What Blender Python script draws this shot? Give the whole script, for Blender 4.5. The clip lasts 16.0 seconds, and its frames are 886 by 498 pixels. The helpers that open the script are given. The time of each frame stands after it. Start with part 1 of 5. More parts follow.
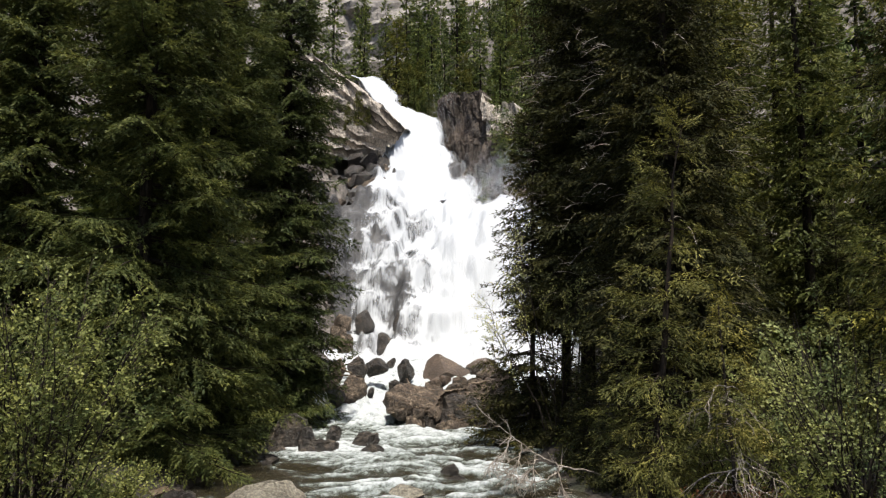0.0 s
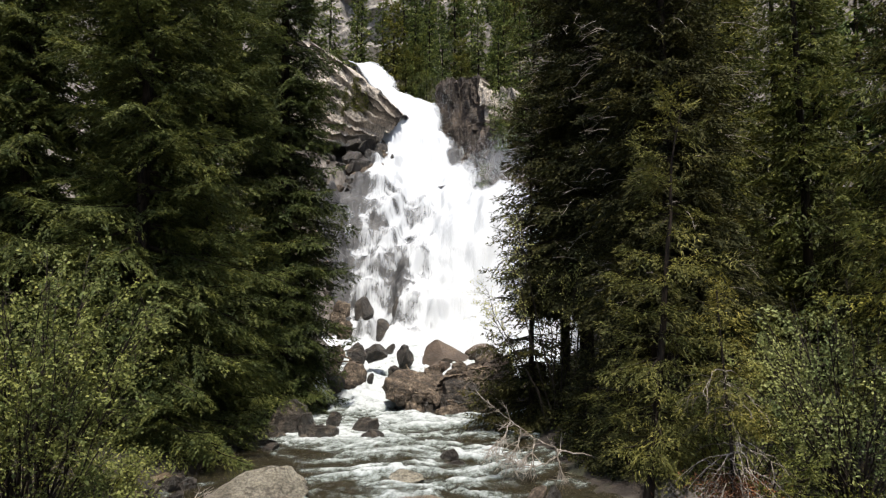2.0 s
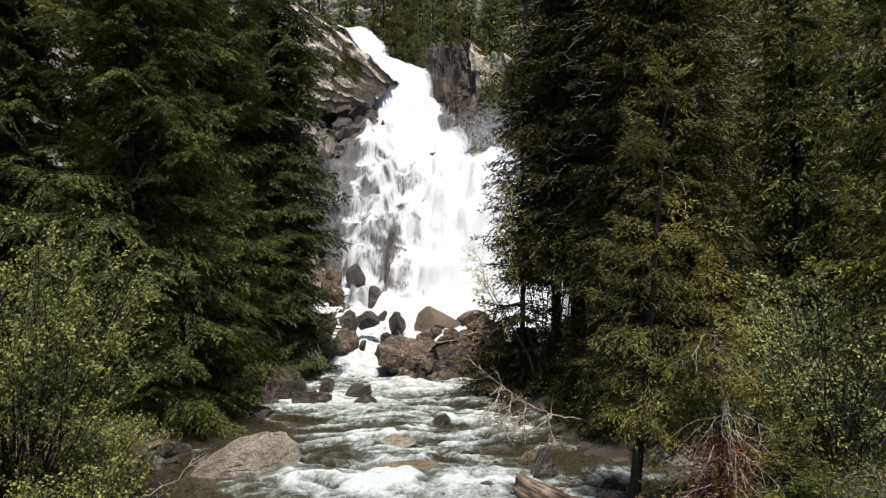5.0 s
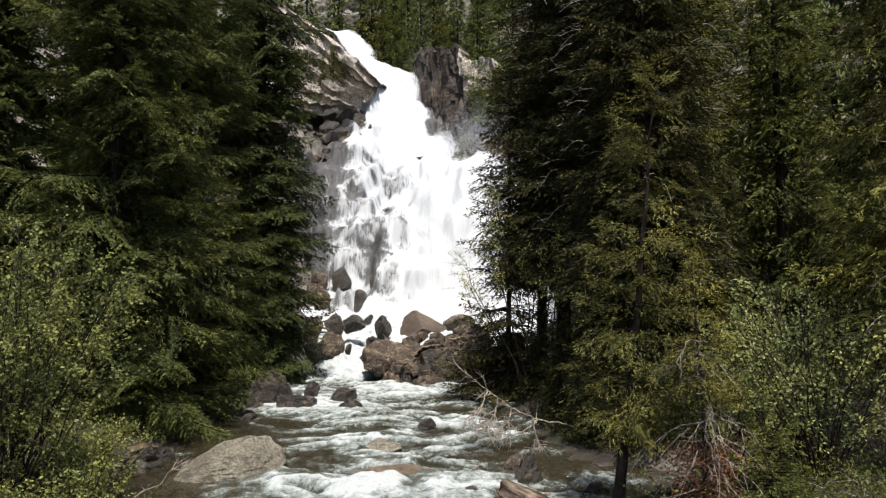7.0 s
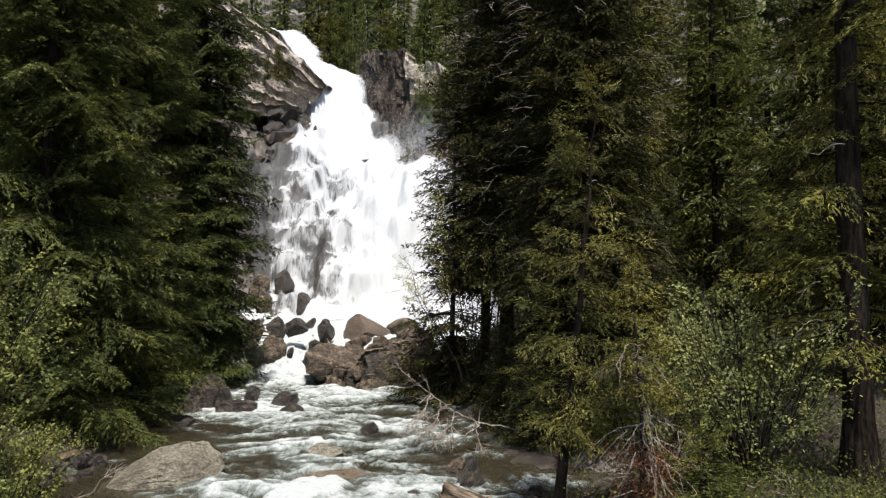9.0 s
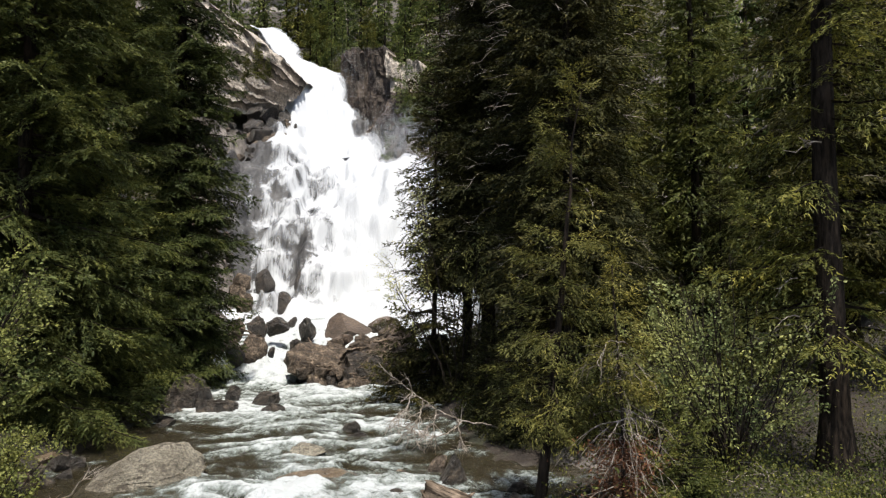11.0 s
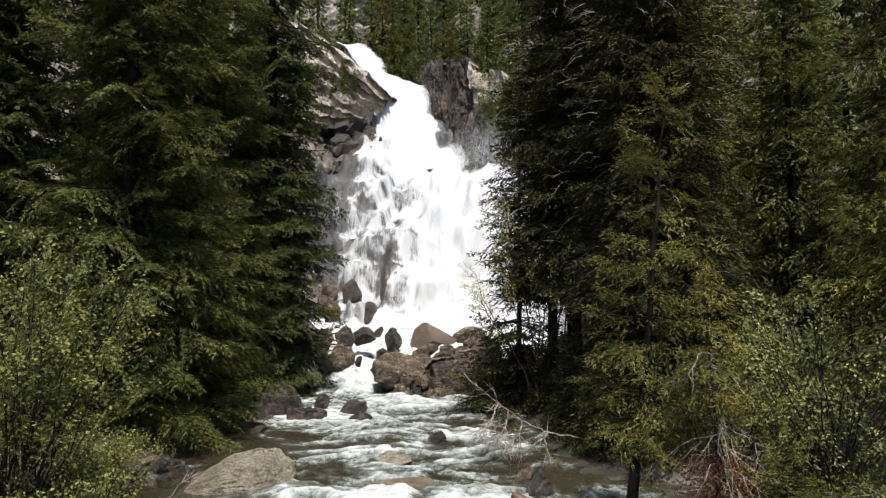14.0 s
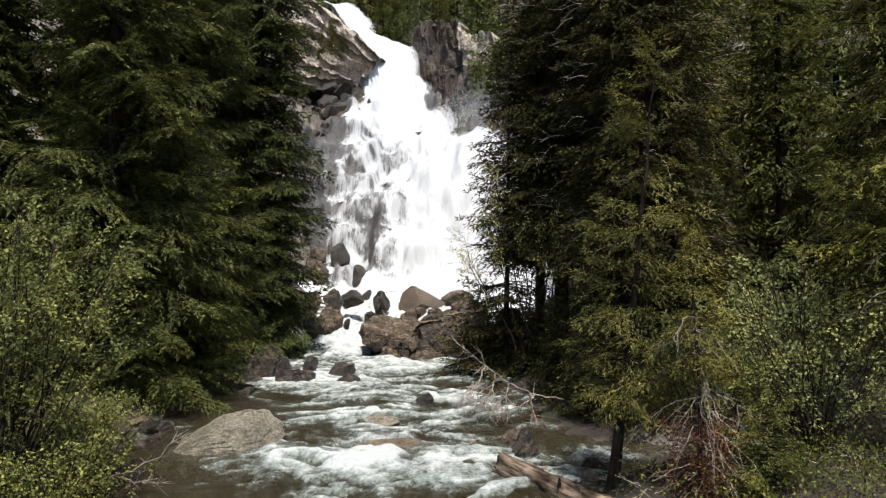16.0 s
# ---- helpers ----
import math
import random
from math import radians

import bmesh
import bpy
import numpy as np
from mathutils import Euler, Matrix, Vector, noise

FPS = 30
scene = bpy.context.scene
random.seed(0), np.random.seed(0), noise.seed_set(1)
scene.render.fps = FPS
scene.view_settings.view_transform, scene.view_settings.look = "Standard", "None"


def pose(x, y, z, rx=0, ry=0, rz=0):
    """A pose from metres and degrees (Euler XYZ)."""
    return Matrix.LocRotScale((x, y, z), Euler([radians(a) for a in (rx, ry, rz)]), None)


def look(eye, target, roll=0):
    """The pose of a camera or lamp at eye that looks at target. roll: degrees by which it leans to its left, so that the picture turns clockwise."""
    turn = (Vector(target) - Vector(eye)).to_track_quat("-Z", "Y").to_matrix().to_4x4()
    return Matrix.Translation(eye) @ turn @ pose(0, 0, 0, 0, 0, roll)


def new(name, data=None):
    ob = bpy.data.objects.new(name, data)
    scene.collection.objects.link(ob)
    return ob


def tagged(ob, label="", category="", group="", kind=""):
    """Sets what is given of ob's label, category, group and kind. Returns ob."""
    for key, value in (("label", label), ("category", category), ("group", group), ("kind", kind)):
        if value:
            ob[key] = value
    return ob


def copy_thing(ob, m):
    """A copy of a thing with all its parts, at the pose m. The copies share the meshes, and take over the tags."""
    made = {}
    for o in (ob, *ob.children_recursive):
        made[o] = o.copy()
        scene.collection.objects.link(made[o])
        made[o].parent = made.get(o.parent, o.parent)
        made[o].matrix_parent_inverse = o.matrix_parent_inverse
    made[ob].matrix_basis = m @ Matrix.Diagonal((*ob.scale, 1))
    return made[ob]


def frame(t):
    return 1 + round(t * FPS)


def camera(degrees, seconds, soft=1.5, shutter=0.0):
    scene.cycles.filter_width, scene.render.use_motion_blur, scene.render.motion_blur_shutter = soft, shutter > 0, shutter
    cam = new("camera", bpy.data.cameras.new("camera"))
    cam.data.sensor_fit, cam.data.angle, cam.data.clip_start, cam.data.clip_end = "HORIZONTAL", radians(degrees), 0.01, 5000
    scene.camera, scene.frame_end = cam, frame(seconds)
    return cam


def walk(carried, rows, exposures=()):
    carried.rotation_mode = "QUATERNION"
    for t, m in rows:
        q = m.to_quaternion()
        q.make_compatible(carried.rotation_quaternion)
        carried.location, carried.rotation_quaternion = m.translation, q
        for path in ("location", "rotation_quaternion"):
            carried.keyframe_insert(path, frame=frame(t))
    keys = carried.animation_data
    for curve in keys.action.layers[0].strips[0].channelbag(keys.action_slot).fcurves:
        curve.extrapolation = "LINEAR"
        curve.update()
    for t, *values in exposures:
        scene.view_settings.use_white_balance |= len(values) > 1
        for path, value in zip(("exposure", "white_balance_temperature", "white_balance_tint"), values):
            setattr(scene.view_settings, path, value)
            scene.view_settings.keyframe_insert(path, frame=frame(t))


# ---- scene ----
EYE_Z = 4.0
cam = camera(61.3, 16.0, soft=1.25)
# seconds, heading, pitch, lean in degrees
PATH = [
    (0.0, 1.791, 7.290, 0.249),
    (0.5, 1.654, 7.120, 0.197),
    (1.0, 1.681, 6.800, 0.143),
    (1.5, 1.630, 6.673, 0.018),
    (2.0, 1.686, 6.214, -0.035),
    (2.5, 1.513, 5.499, 0.004),
    (3.0, 1.323, 4.909, -0.131),
    (3.5, 0.963, 4.371, -0.311),
    (4.0, 1.004, 4.102, -0.397),
    (4.2, 1.045, 3.850, -0.380),
    (6.3, 0.984, 3.626, -0.276),
    (6.5, 0.982, 3.625, -0.276),
    (7.0, -0.001, 4.001, 0.000),
    (7.5, -1.473, 4.380, 0.159),
    (8.0, -2.400, 4.376, -0.053),
    (8.5, -3.053, 4.407, 0.090),
    (9.0, -4.250, 4.290, 0.300),
    (9.5, -4.958, 4.245, 0.138),
    (9.7, -5.365, 4.300, 0.100),
    (11.8, -5.692, 4.092, -0.046),
    (12.0, -4.566, 4.236, -0.132),
    (12.5, -2.070, 4.415, -0.130),
    (13.0, 0.304, 4.574, -0.080),
    (13.5, 0.934, 4.888, -0.017),
    (14.0, 0.786, 4.928, 0.024),
    (14.5, 0.794, 4.543, -0.013),
    (15.0, 0.360, 3.576, 0.062),
    (15.5, -0.032, 2.707, 0.248),
    (16.0, -0.116, 2.141, 0.269),
]
walk(cam, [(t, pose(0, 0, EYE_Z, 90 + p, 0, y) @ pose(0, 0, 0, 0, 0, r)) for t, y, p, r in PATH])

# ---- light ----
SUN_DIR = Vector((0.06, -0.30, 0.92)).normalized()
world = bpy.data.worlds.new("sky")
scene.world = world
world.use_nodes = True
wn = world.node_tree
sky = wn.nodes.new("ShaderNodeTexSky")
sky.sky_type = "NISHITA"
sky.sun_disc = False
sky.sun_elevation = math.asin(SUN_DIR.z)
sky.sun_rotation = math.atan2(SUN_DIR.x, SUN_DIR.y)
sky.altitude = 300
sky.dust_density = 3.0
sky.ozone_density = 0.6
wn.nodes["Background"].inputs[1].default_value = 0.15
wn.links.new(sky.outputs[0], wn.nodes["Background"].inputs[0])
sun = new("sun", bpy.data.lights.new("sun", "SUN"))
sun.data.energy = 4.7
sun.data.angle = radians(0.5)
sun.data.color = (1.0, 0.95, 0.87)
sun.matrix_world = look(SUN_DIR * 100, (0, 0, 0))
scene.view_settings.exposure = 0.52


# ---- shader helpers ----
def shader(name):
    m = bpy.data.materials.new(name)
    m.use_nodes = True
    return m, m.node_tree, m.node_tree.nodes["Principled BSDF"]


def node(nt, kind, **ins):
    """A node; keys are input names (spaces as _), or node settings that start with set_."""
    n = nt.nodes.new("ShaderNode" + kind)
    for k, v in ins.items():
        if k == "set_data_type":
            n.data_type = v
        elif k == "set_operation":
            n.operation = v
        elif k == "set_blend":
            n.blend_type = v
        elif k == "set_attr":
            n.attribute_name = v
        elif k == "set_clamp":
            n.use_clamp = v
    for k, v in ins.items():
        if k.startswith("set_"):
            continue
        sock = n.inputs[int(k[1:])] if k[0] == "i" and k[1:].isdigit() else n.inputs[k.replace("_", " ")]
        if isinstance(v, bpy.types.NodeSocket):
            nt.links.new(v, sock)
        else:
            sock.default_value = v
    return n


def ramp(nt, fac, stops):
    n = nt.nodes.new("ShaderNodeValToRGB")
    el = n.color_ramp.elements
    while len(el) < len(stops):
        el.new(0.5)
    for e, (p, c) in zip(el, stops):
        e.position = p
        e.color = (*c, 1) if len(c) == 3 else c
    nt.links.new(fac, n.inputs[0])
    return n.outputs[0]


def mixc(nt, fac, a, b, blend="MIX"):
    n = nt.nodes.new("ShaderNodeMix")
    n.data_type = "RGBA"
    n.blend_type = blend
    for sock, v in ((n.inputs[0], fac), (n.inputs[6], a), (n.inputs[7], b)):
        if isinstance(v, bpy.types.NodeSocket):
            nt.links.new(v, sock)
        elif isinstance(v, tuple):
            sock.default_value = (*v, 1)
        else:
            sock.default_value = v
    return n.outputs[2]


def place_coord(nt, stretch=(1, 1, 1), world_space=False):
    src = node(nt, "NewGeometry").outputs["Position"] if world_space else node(nt, "TexCoord").outputs["Object"]
    return node(nt, "Mapping", Vector=src, Scale=stretch).outputs[0]


def rock_material(name, dark, mid, light, rough=0.8, patch=0.5, bump=0.5, lichen=None, grain=14.0, wet=0.0, strata=None):
    """Stone: large patches, mineral grain, cracks and fine relief, in world space so that no two stones are alike."""
    m, nt, bs = shader(name)
    co = place_coord(nt, world_space=True)
    big = node(nt, "TexNoise", Vector=co, Scale=patch, Detail=6.0, Roughness=0.65).outputs[0]
    fine = node(nt, "TexNoise", Vector=co, Scale=grain, Detail=5.0, Roughness=0.7).outputs[0]
    col = ramp(nt, big, [(0.30, dark), (0.52, mid), (0.72, light)])
    g = ramp(nt, fine, [(0.32, (0.32, 0.32, 0.32)), (0.5, (0.9, 0.9, 0.9)), (0.68, (1.6, 1.56, 1.5))])
    col = mixc(nt, 1.0, col, g, "MULTIPLY")
    if strata:
        w = place_coord(nt, strata, world_space=True)
        lines = node(nt, "TexNoise", Vector=w, Scale=1.0, Detail=5.0, Roughness=0.7, Distortion=0.3).outputs[0]
        col = mixc(nt, ramp(nt, lines, [(0.38, (0.75,) * 3), (0.5, (0,) * 3)]), col, dark)
    if lichen:
        l = node(nt, "TexNoise", Vector=co, Scale=patch * 3.1, Detail=8.0, Roughness=0.7).outputs[0]
        col = mixc(nt, ramp(nt, l, [(0.55, (0,) * 3), (0.62, (0.8,) * 3)]), col, lichen)
    # painted joint shade, on meshes that carry it
    col = mixc(nt, node(nt, "Attribute", set_attr="joint").outputs["Fac"], col, (0.022, 0.018, 0.014))
    nt.links.new(col, bs.inputs["Base Color"])
    cracks = node(nt, "TexVoronoi", Vector=co, Scale=patch * 2.5).outputs[0]
    hgt = node(nt, "Math", set_operation="ADD", i0=fine, i1=node(nt, "Math", set_operation="MULTIPLY", i0=cracks, i1=0.5).outputs[0]).outputs[0]
    b = node(nt, "Bump", Height=hgt, Strength=bump, Distance=0.14)
    nt.links.new(b.outputs[0], bs.inputs["Normal"])
    r = node(nt, "MapRange", Value=big, i1=0.3, i2=0.7, i3=max(0.05, rough - 0.15), i4=min(1, rough + 0.1)).outputs[0]
    nt.links.new(r, bs.inputs["Roughness"])
    bs.inputs["Specular IOR Level"].default_value = 0.35 + wet
    return m


def foliage_material(name, a, b, c, through_light=0.3, rough=0.55):
    """Leaves or needles: each one has its own tint, spread wide to imitate sunlit tufts, each plant its own shade; some
    light goes through.
    """
    m, nt, bs = shader(name)
    geo = node(nt, "NewGeometry")
    col = ramp(nt, geo.outputs["Random Per Island"], [(0.0, a), (0.6, b), (1.0, c)])
    clump = node(nt, "TexNoise", Vector=geo.outputs["Position"], Scale=1.3, Detail=4.0, Roughness=0.6).outputs[0]
    col = mixc(nt, 1.0, col, ramp(nt, clump, [(0.32, (0.42, 0.52, 0.55)), (0.5, (0.95, 0.97, 0.95)), (0.68, (1.45, 1.35, 1.1))]), "MULTIPLY")
    own = node(nt, "ObjectInfo").outputs["Random"]
    col = mixc(nt, 1.0, col, ramp(nt, own, [(0.0, (0.8, 0.85, 0.8)), (1.0, (1.2, 1.15, 1.0))]), "MULTIPLY")
    nt.links.new(col, bs.inputs["Base Color"])
    bs.inputs["Roughness"].default_value = rough
    bs.inputs["Specular IOR Level"].default_value = 0.12
    tr = node(nt, "BsdfTranslucent", Color=col)
    mx = node(nt, "MixShader", Fac=through_light, i1=bs.outputs[0], i2=tr.outputs[0])
    nt.links.new(mx.outputs[0], nt.nodes["Material Output"].inputs[0])
    return m


def bark_material(name, dark, light, rough=0.9, stain=(0.7, 0.68, 0.65)):
    m, nt, bs = shader(name)
    co = place_coord(nt, (9, 9, 1.6))
    n1 = node(nt, "TexNoise", Vector=co, Scale=1.5, Detail=7.0, Roughness=0.7).outputs[0]
    n2 = node(nt, "TexNoise", Vector=place_coord(nt), Scale=1.2, Detail=3.0).outputs[0]
    col = ramp(nt, n1, [(0.40, dark), (0.60, light)])
    col = mixc(nt, 1.0, col, ramp(nt, n2, [(0.36, stain), (0.58, (1.2, 1.2, 1.2))]), "MULTIPLY")
    nt.links.new(col, bs.inputs["Base Color"])
    bs.inputs["Roughness"].default_value = rough
    bs.inputs["Specular IOR Level"].default_value = 0.12
    b = node(nt, "Bump", Height=n1, Strength=0.7, Distance=0.03)
    nt.links.new(b.outputs[0], bs.inputs["Normal"])
    return m


MAT = {
    # wet stone, its colour also lowered to stand for overhang shade
    "w": rock_material("wet_shaded_rock", (0.010, 0.008, 0.006), (0.034, 0.027, 0.020), (0.15, 0.118, 0.085), rough=0.45, patch=3.6, bump=0.9, wet=0.15),
    "b": rock_material("brown_rock", (0.025, 0.019, 0.013), (0.105, 0.078, 0.055), (0.34, 0.265, 0.19), rough=0.7, patch=3.8, bump=0.9),
    "o": rock_material("rusty_rock", (0.03, 0.023, 0.018), (0.10, 0.072, 0.052), (0.20, 0.145, 0.105), rough=0.55, patch=0.9),
    "g": rock_material("grey_wet_rock", (0.014, 0.014, 0.015), (0.045, 0.043, 0.042), (0.12, 0.115, 0.11), rough=0.45, patch=0.9),
    "t": rock_material("tan_granite", (0.10, 0.082, 0.058), (0.29, 0.262, 0.20), (0.46, 0.42, 0.335), rough=0.85, patch=1.3, bump=1.0, lichen=(0.085, 0.07, 0.052), grain=20),
    "s": rock_material("submerged_rock", (0.045, 0.034, 0.022), (0.11, 0.08, 0.05), (0.18, 0.14, 0.09), rough=0.35, patch=1.6),
    "slab": rock_material("banded_granite", (0.08, 0.068, 0.056), (0.40, 0.35, 0.29), (0.62, 0.56, 0.48), rough=0.85, patch=0.5, bump=0.9, lichen=(0.10, 0.09, 0.08), grain=6),
    "cliff": rock_material("shaded_cliff", (0.020, 0.016, 0.013), (0.075, 0.056, 0.042), (0.19, 0.15, 0.115), rough=0.8, patch=0.45, bump=0.9, grain=5, strata=(1.1, 1.1, 0.16)),
    "far": rock_material("pale_cliff", (0.10, 0.09, 0.08), (0.22, 0.20, 0.175), (0.34, 0.31, 0.27), rough=0.9, patch=0.2, bump=1.0, grain=1.6, strata=(0.25, 0.25, 0.08)),
    "needle": foliage_material("spruce_needles", (0.043, 0.055, 0.018), (0.077, 0.089, 0.029), (0.128, 0.137, 0.044), 0.26),
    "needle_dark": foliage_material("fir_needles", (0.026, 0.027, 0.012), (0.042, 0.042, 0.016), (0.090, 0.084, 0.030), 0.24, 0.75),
    # distance haze is put into this needle colour by lightening it
    "needle_far": foliage_material("hazed_far_needles", (0.05, 0.072, 0.028), (0.12, 0.148, 0.05), (0.23, 0.25, 0.09), 0.3),
    "needle_yellow": foliage_material("young_spruce_needles", (0.070, 0.070, 0.021), (0.13, 0.123, 0.037), (0.21, 0.19, 0.060), 0.25),
    # brighter needle copy: the sunlit look of some spruces is in its colour
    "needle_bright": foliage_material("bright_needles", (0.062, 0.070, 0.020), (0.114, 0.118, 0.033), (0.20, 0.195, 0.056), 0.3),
    "leaf": foliage_material("shrub_leaves", (0.115, 0.125, 0.040), (0.185, 0.195, 0.064), (0.285, 0.29, 0.108), 0.28, 0.5),
    # pale leaves, raised further in place of sun that the trees block
    "leaf_pale": foliage_material("pale_lit_shrub_leaves", (0.18, 0.19, 0.072), (0.28, 0.285, 0.115), (0.42, 0.42, 0.18), 0.32, 0.5),
    "red_needle": foliage_material("dead_red_needles", (0.06, 0.028, 0.017), (0.12, 0.055, 0.035), (0.20, 0.10, 0.06), 0.2, 0.8),
    "bark": bark_material("spruce_bark", (0.010, 0.008, 0.006), (0.040, 0.030, 0.022)),
    "twig": bark_material("shrub_bark", (0.014, 0.011, 0.008), (0.055, 0.044, 0.034)),
    "grey_wood": bark_material("bleached_wood", (0.12, 0.10, 0.08), (0.36, 0.315, 0.27)),
    "log_wood": bark_material("weathered_log_wood", (0.04, 0.030, 0.022), (0.27, 0.21, 0.155), 0.9, (0.22, 0.2, 0.18)),
}

spray_mat, spray_nt, spray_bs = shader("water_spray")
spray_bs.inputs["Base Color"].default_value = (0.85, 0.87, 0.88, 1)
spray_bs.inputs["Roughness"].default_value = 0.5
MAT["spray"] = spray_mat


# ---- geometry helpers ----
LATTICE = np.random.RandomState(7).rand(256, 256)


def value_noise(x, y, seed=0):
    x, y = np.asarray(x, float) + seed * 17.31, np.asarray(y, float) + seed * 9.73
    xi, yi = np.floor(x).astype(int), np.floor(y).astype(int)
    u, v = x - xi, y - yi
    u, v = u * u * (3 - 2 * u), v * v * (3 - 2 * v)
    g = lambda a, b: LATTICE[a & 255, b & 255]
    return (g(xi, yi) * (1 - u) + g(xi + 1, yi) * u) * (1 - v) + (g(xi, yi + 1) * (1 - u) + g(xi + 1, yi + 1) * u) * v


def fbm(x, y, octaves=4, seed=0, gain=0.5):
    """About -1 to 1."""
    s, a, tot = 0.0, 1.0, 0.0
    x, y = np.asarray(x, float), np.asarray(y, float)
    for k in range(octaves):
        s = s + a * (2 * value_noise(x * 2 ** k, y * 2 ** k, seed + k * 3) - 1)
        tot += a
        a *= gain
    return s / tot * 1.6


def mesh_from(name, verts, faces, smooth=False, attrs=None):
    """A mesh from arrays; faces is an array of n rows of 3 or 4 corners, or a list of such arrays."""
    verts = np.asarray(verts, np.float32).reshape(-1, 3)
    groups = faces if isinstance(faces, list) else [faces]
    groups = [np.asarray(g, np.int32) for g in groups if len(g)]
    me = bpy.data.meshes.new(name)
    me.vertices.add(len(verts))
    me.vertices.foreach_set("co", verts.ravel())
    loops = np.concatenate([g.ravel() for g in groups])
    sizes = np.concatenate([np.full(len(g), g.shape[1], np.int32) for g in groups])
    starts = np.concatenate([[0], np.cumsum(sizes)[:-1]]).astype(np.int32)
    me.loops.add(len(loops))
    me.loops.foreach_set("vertex_index", loops)
    me.polygons.add(len(sizes))
    me.polygons.foreach_set("loop_start", starts)
    me.polygons.foreach_set("use_smooth", np.full(len(sizes), smooth))
    for key, val in (attrs or {}).items():
        at = me.attributes.new(key, "FLOAT", "POINT")
        at.data.foreach_set("value", np.asarray(val, np.float32).ravel())
    me.update(calc_edges=True)
    return me


def part(name, me, material, parent=None, label=""):
    ob = new(name, me)
    if material is not None and not me.materials:
        me.materials.append(material)
    if parent is not None:
        ob.parent = parent
    return tagged(ob, label)


def grid_faces(nx, ny):
    i = np.arange(nx - 1)[None, :] + np.arange(ny - 1)[:, None] * nx
    i = i.ravel()
    return np.stack([i, i + 1, i + nx + 1, i + nx], 1)


def tube(points, radii, sides=6):
    """Verts and quads of a tapered tube along points, closed at its far end by a small cap."""
    pts = np.asarray(points, float)
    radii = np.asarray(radii, float)
    n = len(pts)
    tan = np.gradient(pts, axis=0)
    tan /= np.linalg.norm(tan, axis=1)[:, None] + 1e-9
    ref = np.array([0.0, 0, 1]) if abs(tan[0][2]) < 0.8 else np.array([1.0, 0, 0])
    a = np.cross(tan, ref)
    a /= np.linalg.norm(a, axis=1)[:, None] + 1e-9
    b = np.cross(tan, a)
    th = np.arange(sides) * 2 * math.pi / sides
    v = pts[:, None] + radii[:, None, None] * (np.cos(th)[None, :, None] * a[:, None] + np.sin(th)[None, :, None] * b[:, None])
    i = np.arange(sides)
    q = []
    for k in range(n - 1):
        q.append(np.stack([k * sides + i, k * sides + (i + 1) % sides, (k + 1) * sides + (i + 1) % sides, (k + 1) * sides + i], 1))
    return v.reshape(-1, 3), np.concatenate(q)


def join_tubes(list_of):
    vs, fs, off = [], [], 0
    for v, q in list_of:
        vs.append(v)
        fs.append(q + off)
        off += len(v)
    return np.concatenate(vs), np.concatenate(fs)


# ---- the lie of the land ----
# distance up the valley: water level, left and right water's edge
WATER = [(-80, -1.8), (0, 0.14), (12, 0.5), (28.5, 1.0), (30, 1.15), (34, 1.9), (40, 2.3), (44, 2.6), (45.6, 3.8), (48, 6.3), (50, 9.05), (53, 12.2),
         (55, 14.2), (58.5, 16.4), (61, 18.6), (64.5, 21.5), (66, 22.9), (70, 26.8), (74, 30.9), (80, 33.5), (112, 47), (150, 62), (260, 120), (700, 240)]
LEFT = [(0, -6.0), (13.5, -6.0), (15, -6.4), (17, -6.5), (19, -6.4), (21, -6.1), (25.5, -6.5), (28.5, -6.0), (34, -6.8), (40, -7.2), (45.6, -7.4), (48, -7.8), (50, -8.5),
        (53, -9.0), (55, -8.4), (57.5, -7.5), (58.5, -7.1), (61, -7.3), (64.5, -7.6), (66, -6.5), (70, -8.6), (74, -11.1), (80, -15.5), (112, -26)]
RIGHT = [(0, 2.4), (11.5, 2.5), (12.4, 2.7), (12.9, 4.5), (13.5, 6.2), (15, 5.9), (15.6, 4.4), (16.2, 3.3), (17, 2.8), (18, 2.5), (20, 2.3), (22, 2.1), (25.5, 2.1), (28.5, 2.6), (34, 4.0), (40, 5.4), (45.6, 5.8), (53, 5.2), (55, 4.6),
         (57.5, 3.3), (58.5, 1.0), (61, -0.5), (64.5, -1.8), (66, -2.2), (68, -2.9), (68.7, -4.8), (69.3, -6.2), (70, -6.6), (72, -7.6), (73, -8.6), (74, -10.2), (80, -13.8), (112, -22)]


def table(rows, y):
    return np.interp(y, [r[0] for r in rows], [r[1] for r in rows])


